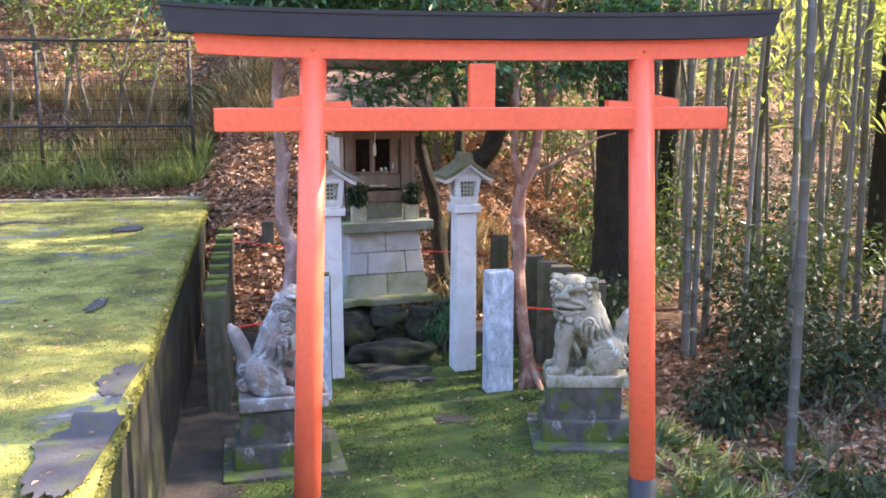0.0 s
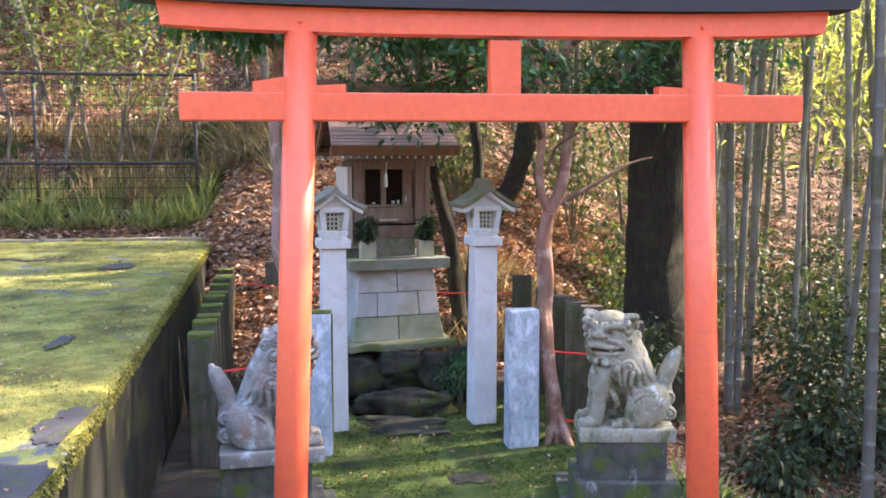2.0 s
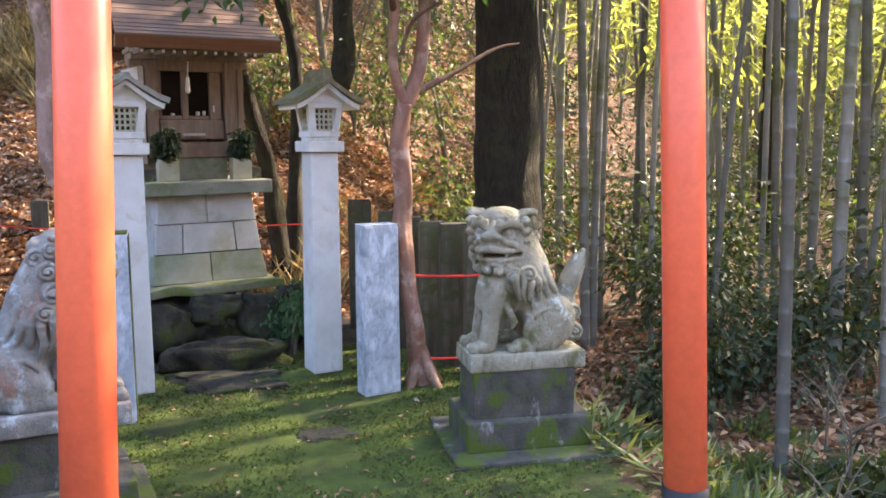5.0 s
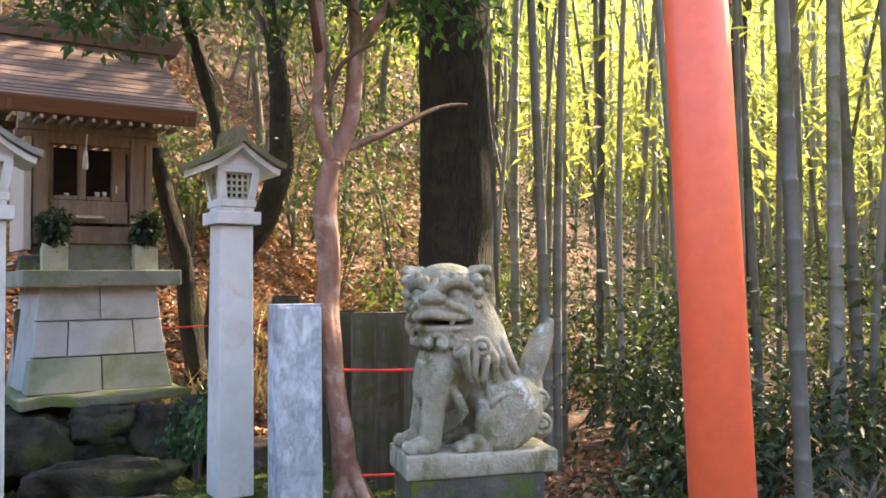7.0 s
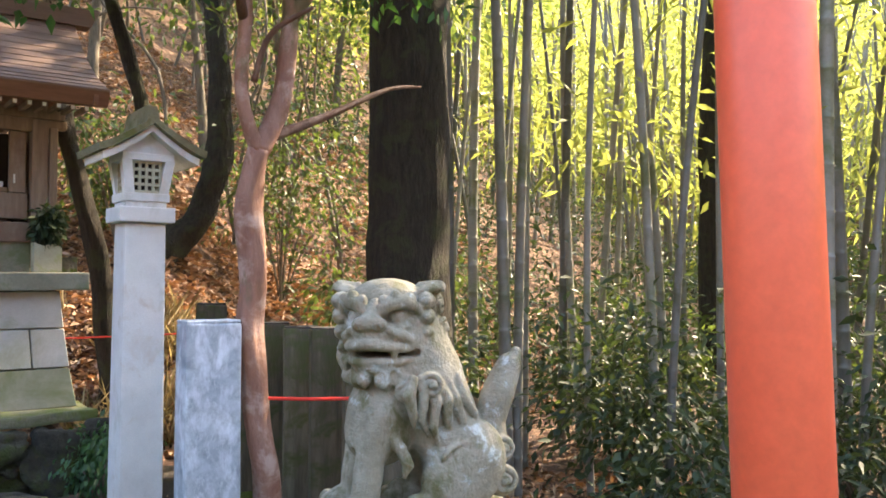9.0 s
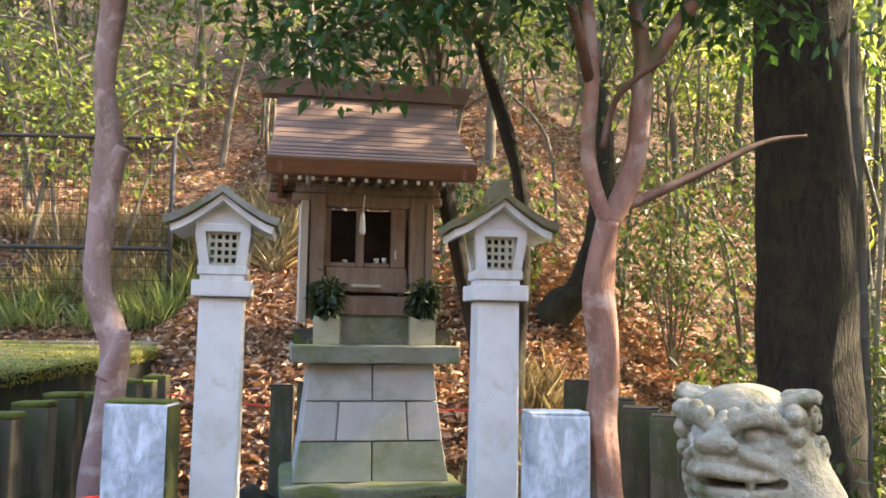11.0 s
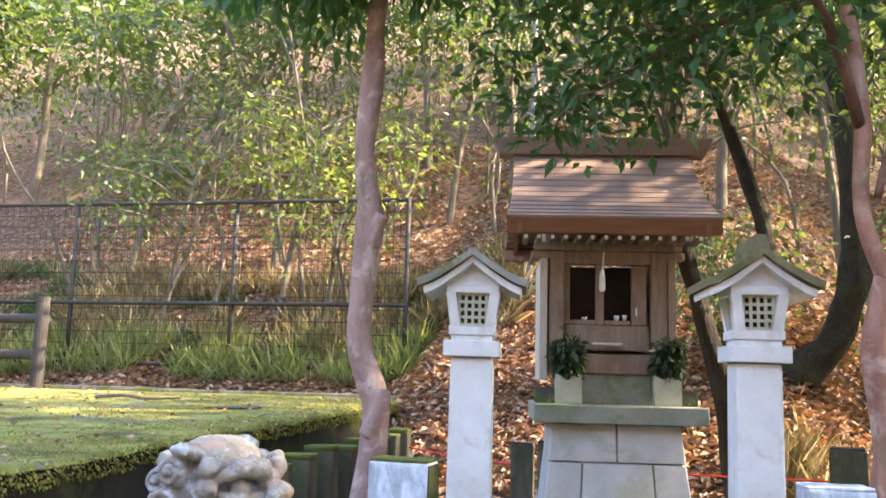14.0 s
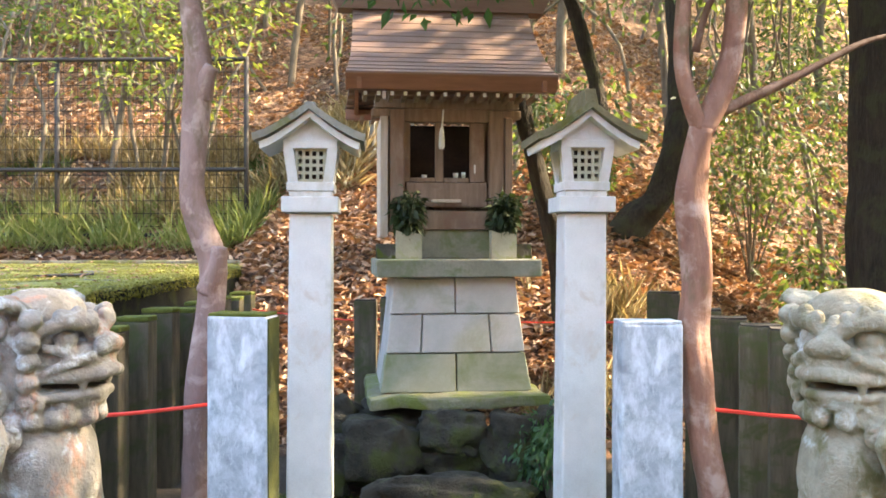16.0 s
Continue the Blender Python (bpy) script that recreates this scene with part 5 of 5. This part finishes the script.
def bamboo_leaves():
    rng = np.random.default_rng(14)
    near, far = [], []
    for _ in range(1000):
        x, y = rng.uniform(4.5, 30), rng.uniform(4, 34)
        if y > 12 + 2.6 * (x - 1.2):
            continue
        low = 1.6 if x + y > 24 else 2.8
        near.append((x, y, land(x, y) + rng.uniform(low, 10)))
    for _ in range(2200):
        x, y = rng.uniform(3, 52), rng.uniform(-12, 56)
        if math.hypot(x - 2, y - 5) < 22 or y > 22 + 2.6 * (x - 1.2):
            continue
        far.append((x, y, land(x, y) + rng.uniform(0.3, 7)))
    # extra clumps, added to keep sun off the precinct as well
    near += [(rng.uniform(4.5, 11), rng.uniform(2.5, 10.5), rng.uniform(3.4, 8.5)) for _ in range(170)]
    p, d = clump(rng, near, 0.6, 56000, 0.5)
    stuff("bamboo_foliage", leaf_mesh("bamboo_foliage", p, d, 0.24, 0.055, LEAF_BAMBOO, 0.9, rng), "sunlit yellow-green bamboo foliage filling the grove", "foliage")
    # added high leaves, mostly unseen, that block the sun from the right
    high = [(x, y, rng.uniform(3.8, 10.0)) for x, y in zip(rng.uniform(8.0, 20, 620), rng.uniform(-3, 9, 620))]
    p, d = clump(rng, high, 0.6, 19000, 0.5)
    stuff("grove_shade_canopy", leaf_mesh("grove_shade_canopy", p, d, 0.27, 0.07, LEAF_BAMBOO, 0.9, rng), "yellow-green bamboo canopy added above the grove to block sun", "foliage")
    p, d = clump(rng, far, 1.3, 90000, 0.6)
    stuff("far_foliage", leaf_mesh("far_foliage", p, d, 0.5, 0.17, LEAF_BAMBOO, 0.6, rng), "sunlit yellow-green woods beyond the grove", "foliage")


bamboo_leaves()


# ---- shrubs, grass, fallen leaves ----
def build_shrub(x, y, r, h, count, seed, material, label, length=0.1, width=0.045):
    t = thing("shrub", pose(x, y, land(x, y)), label, "shrub")
    rng = np.random.default_rng(seed)
    bm = bmesh.new()
    c = []
    for k in range(9):
        a, q = rng.random() * 6.28, r * (0.3 + 0.7 * rng.random())
        e = Vector((q * math.cos(a), q * math.sin(a), h * rng.uniform(0.45, 1.0)))
        limb([(0, 0, -0.05), (e.x * 0.35, e.y * 0.35, e.z * 0.6), e], 0.014, 0.004, 5, bm, 0.1, 3)
        for f in (0.55, 0.75, 0.9, 1.0):
            c.append((e.x * f, e.y * f, e.z * f))
    part("stem", bm, GREYBARK, t)
    crown("crown", t, "small leaves in loose clumps", rng, c, r * 0.28, count, length, width, material, 0.7, 0.4)


for i, (x, y, r, h, n) in enumerate(((0.1, 9.12, 0.24, 0.66, 1700), (1.75, 8.9, 0.5, 1.1, 1100), (2.1, 10.7, 0.5, 1.0, 600), (3.2, 8.2, 0.55, 0.6, 900), (2.7, 7.4, 0.4, 0.4, 500), (3.9, 8.0, 0.8, 1.0, 1500),
                                     (4.4, 9.6, 0.9, 1.4, 1500), (5.2, 8.0, 0.8, 1.2, 1300), (3.0, 11.6, 0.8, 1.7, 1600), (4.0, 13.0, 1.1, 2.2, 1900), (3.6, 13.8, 0.9, 1.5, 1000), (2.6, 14.2, 1.0, 2.4, 1900),
                                     (0.6, 13.4, 0.7, 1.6, 1400), (5.6, 10.8, 1.0, 1.6, 1500), (1.9, 9.6, 0.4, 0.7, 700), (6.6, 8.6, 1.1, 1.8, 1500), (2.9, 5.6, 0.4, 0.45, 500))):
    build_shrub(x, y, r, h, n, 50 + i, LEAF_SHADED if i in (1, 2, 3, 4, 5, 6, 7, 14, 16) else LEAF_DARK if i == 0 else LEAF_MID, "loose evergreen shrub growing in the litter", 0.1 if i else 0.05, 0.045 if i else 0.022)


def build_bare_shrub(x, y, h, seed):
    t = thing("bare_shrub", pose(x, y, land(x, y)), "leafless pale-twigged shrub at the edge of the grove", "shrub", "bare shrubs by the grove")
    rng = np.random.default_rng(seed)
    part("stem", limb([(0, 0, -0.1), (0.02, 0.01, h * 0.3), (0.0, 0.0, h * 0.55)], 0.012, 0.008, 6), GREYBARK, t, smooth=True)
    for k in range(9):
        a, f = k * 2.4 + rng.random(), rng.uniform(0.3, 0.55)
        e = Vector((math.cos(a), math.sin(a), 0)) * h * rng.uniform(0.35, 0.7) + Vector((0, 0, h * rng.uniform(0.6, 1.0)))
        m = Vector((0, 0, h * f)).lerp(e, 0.5) + Vector((0, 0, 0.04))
        bm = limb([(0, 0, h * f), m, e], 0.006, 0.002, 5, None, 0.1, 4)
        for q in range(3):
            d = Vector(rng.normal(size=3)) * 0.09 + (e - m) * 0.4
            tube([m.lerp(e, q / 3), m.lerp(e, q / 3) + d], [0.003, 0.0012], 4, bm)
        part("twig", bm, GREYBARK, t)


build_bare_shrub(2.75, 5.75, 0.95, 4)
build_bare_shrub(3.3, 6.5, 0.8, 5)
build_bare_shrub(2.1, 5.2, 0.5, 6)


def build_hill_tree(x, y, h, r, seed, lean, leaves, material):
    g = land(x, y)
    t = thing("hillside_tree", pose(x, y, g), "thin crooked tree on the leafy hillside", "tree", "trees on the hillside")
    rng = np.random.default_rng(seed)
    top = Vector((lean, rng.normal(0, 0.3), h))
    ctrl = [(0, 0, -0.2), (top.x * 0.2, 0.1, h * 0.3), (top.x * 0.7, -0.1, h * 0.65), top]
    part("trunk", limb(ctrl, r, r * 0.5, 8, None, 0.2), GREYBARK, t, smooth=True)
    c = []
    for k in range(8):
        a, f = rng.random() * 6.28, rng.uniform(0.45, 1.0)
        s = Vector((top.x * f, 0, h * f))
        e = s + Vector((math.cos(a), math.sin(a), 0.35)) * rng.uniform(0.7, 1.5)
        part("branch", limb([s, s.lerp(e, 0.5) + Vector((0, 0, 0.15)), e], r * 0.4, 0.01, 5), GREYBARK, t)
        c += [tuple(s.lerp(e, q)) for q in (0.5, 0.8, 1.0)]
    crown("crown", t, "thin scattered leaves", rng, c, 0.34, leaves, 0.11, 0.05, material, 0.55, 0.4)


rng_h = np.random.default_rng(77)
for i, (x, y, h, r, l) in enumerate(((-5.6, 15.4, 3.0, 0.06, 0.6), (-2.5, 17.2, 4.5, 0.09, -0.2), (-6.4, 17.0, 4.0, 0.07, -0.8), (-3.9, 18.5, 4.5, 0.07, 0.8), (-8.5, 16.0, 3.6, 0.07, 0.7), (-0.9, 16.0, 4.6, 0.06, 0.3), (-10, 18, 4.5, 0.08, 0.5),
                                     (-1.3, 14.7, 3.2, 0.05, -0.5), (0.6, 17.5, 5, 0.09, 0.4), (2.2, 17.0, 5, 0.08, -0.5), (-7.5, 20, 5, 0.1, 0.2), (-5, 21, 5, 0.1, -0.4), (-2, 21, 5.5, 0.1, 0.3), (1, 21, 5.5, 0.1, 0.2), (4, 19, 5, 0.09, -0.4),
                                     (-10.5, 22, 5.5, 0.1, 0), (-13, 19, 5, 0.1, 0.4), (6, 22, 6, 0.1, 0.4), (-4.6, 14.6, 2.6, 0.04, 0.4), (-0.1, 14.6, 3.4, 0.05, 0.4), (-7.0, 14.6, 2.6, 0.04, 0.5))):
    build_hill_tree(x, y, h, r, 90 + i, l, (1100, 900, 600, 900, 500)[i % 5] if i not in (5, 7, 19) else 350, LEAF_LIGHT if i in (0, 18) else LEAF_MID)
SAPLINGS = [finish("sapling", limb([(0, 0, -0.3), (0.1 * k, 0.1, 1.2), (-0.15 * k, -0.1, 2.6), (0.3 * k, 0.2, 4.6)], 0.035, 0.012, 6, None, 0.2, 4), GREYBARK, True) for k in (-1, 1, 2)]
for i in range(120):
    x, y = rng_h.uniform(-15, 8), rng_h.uniform(14.4, 27)
    ob = new("sapling", SAPLINGS[i % 3])
    ob.matrix_world = pose(x, y, land(x, y), rng_h.normal(0, 9), rng_h.normal(0, 9), rng_h.uniform(0, 360))
    tagged(ob, "thin bare grey sapling stem on the slope", "sapling", "saplings on the hillside")


def hill_leaves():
    rng = np.random.default_rng(41)
    c = []
    for _ in range(620):
        x, y = rng.uniform(-20, 8), rng.uniform(15.2, 33)
        if noise.noise(Vector((x * 0.35, y * 0.35, 3))) < (0.02 if x > -6 else -0.25) and y < 23:
            continue
        c.append((x, y, land(x, y) + rng.uniform(2.3 if y < 18.5 else 0.7, 4.8)))
    p, d = clump(rng, c, 0.55, 30000, 0.55)
    stuff("hillside_foliage", leaf_mesh("hillside_foliage", p, d, 0.16, 0.075, LEAF_MID, 0.4, rng), "green foliage of the wooded hillside", "foliage")


def hill_canopy():
    rng = np.random.default_rng(43)
    c = []
    # leaf clumps added high over the slope, mostly unseen, to darken it by shade
    for _ in range(560):
        x, y = rng.uniform(-26, 9), rng.uniform(15.6, 34)
        if noise.noise(Vector((x * 0.3, y * 0.3, 11))) < -0.05:
            continue
        c.append((x, y, land(x, y) + rng.uniform(4.0, 7.0)))
    p, d = clump(rng, c, 0.8, 72000, 0.4)
    stuff("hillside_shade_canopy", leaf_mesh("hillside_shade_canopy", p, d, 0.24, 0.12, LEAF_MID, 0.3, rng), "dark canopy added over the hillside trees to shade the slope", "foliage")
    low = []
    for _ in range(420):
        x, y = rng.uniform(3.6, 17), rng.uniform(7, 24)
        if y > 12 + 2.6 * (x - 1.2) or x < 3.6 + 0.1 * abs(y - 9):
            continue
        low.append((x, y, land(x, y) + rng.uniform(0.15, 1.6)))
    p, d = clump(rng, low, 0.4, 26000, 0.6)
    stuff("grove_undergrowth", leaf_mesh("grove_undergrowth", p, d, 0.13, 0.05, LEAF_SHADED, 0.3, rng), "dark green undergrowth between the bamboo, shade put into its colour", "undergrowth")


hill_leaves()
hill_canopy()
pale = thing("pale_sapling", pose(-1.95, 15.2, land(-1.95, 15.2)), "straight pale-stemmed sapling on the slope", "tree")
part("trunk", limb([(0, 0, -0.2), (0.02, 0, 1.5), (0.05, 0, 3.2), (0.02, 0, 5.0)], 0.05, 0.03, 10), BAMBOO, pale, smooth=True)


def on_ground(rng, n, x0, x1, y0, y1, keep):
    out = []
    while len(out) < n:
        x, y = rng.uniform(x0, x1), rng.uniform(y0, y1)
        if keep(x, y):
            out.append((x, y, land(x, y)))
    return np.array(out)


def leaf_litter():
    rng = np.random.default_rng(21)
    def keep(x, y):
        if y < 10.4 + 0.2 * noise.noise(Vector((x * 2, 0, 0))) and wall_x(y) - 6 < x < 1.35:
            return False
        if x < wall_x(y) and y < 13.3:
            return False
        return noise.noise(Vector((x * 0.9, y * 0.9, 0))) > -0.55
    p = np.concatenate([on_ground(rng, 24000, -3.2, 3.5, 10.2, 15, keep), on_ground(rng, 30000, -11, 8, 13.5, 22, keep), on_ground(rng, 2500, -9, -2.5, 13.6, 14.4, keep), on_ground(rng, 6000, 1.3, 5, 4, 11, keep)])
    p[:, 2] += 0.012 + 0.02 * rng.random(len(p))
    d = rng.normal(size=(len(p), 3)) * np.array([1, 1, 0.35])
    stuff("leaf_litter", leaf_mesh("leaf_litter", p, d, 0.1, 0.05, LEAF_DRY, 0.2, rng, 0.35), "brown and orange fallen leaves covering the hillside", "fallen leaves")
    q = on_ground(rng, 420, -2.0, 1.2, 4.2, 9.5, lambda x, y: x > wall_x(y) + 0.2)
    q[:, 2] += 0.01
    d = rng.normal(size=(len(q), 3)) * np.array([1, 1, 0.12])
    stuff("scattered_leaves", leaf_mesh("scattered_leaves", q, d, 0.055, 0.02, LEAF_DRY, 0.0, rng), "a few dry leaves and twigs lying on the moss", "fallen leaves")
    r = np.array([(wall_x(y) - rng.random() * 5, y, terrace_z(y) + 0.008) for y in rng.uniform(3, 13.3, 1300)])
    r[:, 2] += 0.01
    d = rng.normal(size=(len(r), 3)) * np.array([1, 1, 0.1])
    stuff("terrace_leaves", leaf_mesh("terrace_leaves", r, d, 0.045, 0.02, LEAF_DRY, 0.0, rng), "dry leaves strewn over the mossy terrace", "fallen leaves")


leaf_litter()


def blades(name, n, rng, area, length, width, material, label, lean=0.5):
    p = on_ground(rng, n, *area)
    d = rng.normal(size=(n, 3)) * lean
    d[:, 2] = 1.0
    stuff(name, leaf_mesh(name, p, d, length, width, material, 0.0, rng, 0.1), label, "grass")


rng_g = np.random.default_rng(33)
blades("tall_grass", 4200, rng_g, (-10, -3.1, 13.72, 14.5, lambda x, y: noise.noise(Vector((x * 1.3, y * 0.8, 4))) > -0.15), 0.42, 0.014, LEAF_GRASS, "rank green grass along the fence foot")
blades("dry_undergrowth", 9000, rng_g, (-12, -2.0, 14.2, 16.2, lambda x, y: noise.noise(Vector((x * 0.8, y * 0.8, 9))) > -0.1), 0.48, 0.024, LEAF_STRAW, "dry straw-coloured undergrowth on the slope", 0.8)
blades("green_undergrowth", 5500, rng_g, (-12, -3.0, 14.1, 16.5, lambda x, y: noise.noise(Vector((x * 0.9, y * 0.9, 19))) > 0.05), 0.2, 0.03, LEAF_MID, "green broad-bladed undergrowth on the slope", 0.7)
blades("straw_tufts", 900, rng_g, (0.0, 1.9, 10.6, 12.2, lambda x, y: noise.noise(Vector((x * 2, y * 2, 1))) > 0.1), 0.4, 0.014, LEAF_STRAW, "dry straw tufts behind the shrine", 0.5)
blades("pale_sedge", 500, rng_g, (1.3, 3.2, 4.4, 6.8, lambda x, y: noise.noise(Vector((x * 1.9, y * 1.9, 15))) > 0.05), 0.26, 0.03, LEAF_GRASS, "pale-edged sedge leaves drooping beside the gate", 1.3)
blades("dwarf_bamboo", 1600, rng_g, (1.25, 3.4, 3.8, 7.2, lambda x, y: noise.noise(Vector((x * 1.5, y * 1.5, 5))) > 0.02), 0.2, 0.03, LEAF_MID, "low dwarf bamboo and sedge beside the plinth", 1.0)


# ---- fences ----
def build_fence():
    t = thing("mesh_fence", pose(0, 0, 0), "dark brown steel mesh fence at the hill foot", "fence")
    xs = [-3.28, -5.55, -7.82, -10.1, -12.3]
    ys = [14.1, 13.97, 13.84, 13.71, 13.58]
    for x, y in zip(xs, ys):
        part("fence_post", tube([(x, y, 1.0), (x, y, 3.62)], [0.03, 0.03], 10), FENCE, t, smooth=True)
    for (x0, y0), (x1, y1) in zip(zip(xs, ys), list(zip(xs, ys))[1:]):
        for z in (3.59, 2.28, 1.5):
            part("rail", tube([(x0, y0 - 0.02, z), (x1, y1 - 0.02, z)], [0.026, 0.026], 8), FENCE, t)
        bm = bmesh.new()
        n = 26
        for k in range(1, n):
            f = k / n
            x, y = x0 + (x1 - x0) * f, y0 + (y1 - y0) * f
            tube([(x, y - 0.025, 1.45), (x, y - 0.025, 3.59)], [0.0042, 0.0042], 4, bm, 0, False)
        for k in range(1, 14):
            z = 1.45 + 2.14 * k / 14
            tube([(x0, y0 - 0.028, z), (x1, y1 - 0.028, z)], [0.0042, 0.0042], 4, bm, 0, False)
        part("wire_mesh", bm, FENCE, t, "thin wire mesh panel")


build_fence()
t = thing("log_fence", pose(-7.72, 13.2, 1.12), "weathered round-log rail fence beside the terrace", "fence")
for x in (0.0, -2.0):
    part("log_post", rough(tube([(x, 0, -0.1), (x, 0, 0.4), (x, 0, 1.17)], [0.085, 0.083, 0.08], 14), 0.006, 6), LOG, t)
for z in (0.9, 0.45):
    part("log_rail", tube([(0.06, 0.02, z), (-2.4, 0.02, z)], [0.06, 0.06], 12), LOG, t)

solid("fallen_branch", limb([(0, 0, 0.03), (0.25, 0.03, 0.05), (0.5, -0.02, 0.03), (0.8, 0.05, 0.04)], 0.02, 0.008, 6), GREYBARK, pose(-5.2, 10.9, terrace_z(10.9) + 0.005, 0, 0, 4), "dead grey branch lying on the mossy terrace", "branch")
rng_s = np.random.default_rng(61)
for k in range(16):
    x, y = rng_s.uniform(-1.9, 1.0), rng_s.uniform(4.8, 8.8)
    a = rng_s.uniform(0, 360)
    solid("twig", limb([(0, 0, 0.012), (0.06, 0.012, 0.02), (0.13, 0.0, 0.012)], 0.004, 0.002, 5), GREYBARK, pose(x, y, land(x, y), 0, 0, a), "small dry twig lying on the moss", "twig", "twigs on the moss")


def moss_tufts():
    rng = np.random.default_rng(71)
    p = np.array([(wall_x(y) + 0.01 - abs(rng.normal(0, 1.3)), y, terrace_z(y)) for y in rng.uniform(2.6, 13.3, 20000)])
    d = rng.normal(size=p.shape) * 0.8
    d[:, 2] = 0.7
    stuff("terrace_moss", leaf_mesh("terrace_moss", p, d, 0.011, 0.012, MOSS_TUFT, 0.0, rng), "cushions of yellow-green moss on the terrace", "moss")
    p = np.array([(wall_x(y) + 0.005, y, terrace_z(y) - rng.uniform(0, 0.1)) for y in rng.uniform(2.6, 13.3, 5000)])
    d = rng.normal(size=p.shape) * 0.4
    d[:, 0] = 0.6
    stuff("edge_moss", leaf_mesh("edge_moss", p, d, 0.02, 0.012, MOSS_TUFT, 1.4, rng), "moss hanging over the edge of the wall", "moss")
    p = on_ground(rng, 22000, -2.0, 1.3, 4.6, 9.2, lambda x, y: x > wall_x(y) + 0.3 and noise.noise(Vector((x * 2.2, y * 2.2, 8))) > -0.2)
    d = rng.normal(size=p.shape) * 0.8
    d[:, 2] = 0.7
    stuff("path_moss", leaf_mesh("path_moss", p, d, 0.022, 0.013, MOSS_PATH, 0.0, rng), "soft green moss cushions on the path", "moss")


moss_tufts()
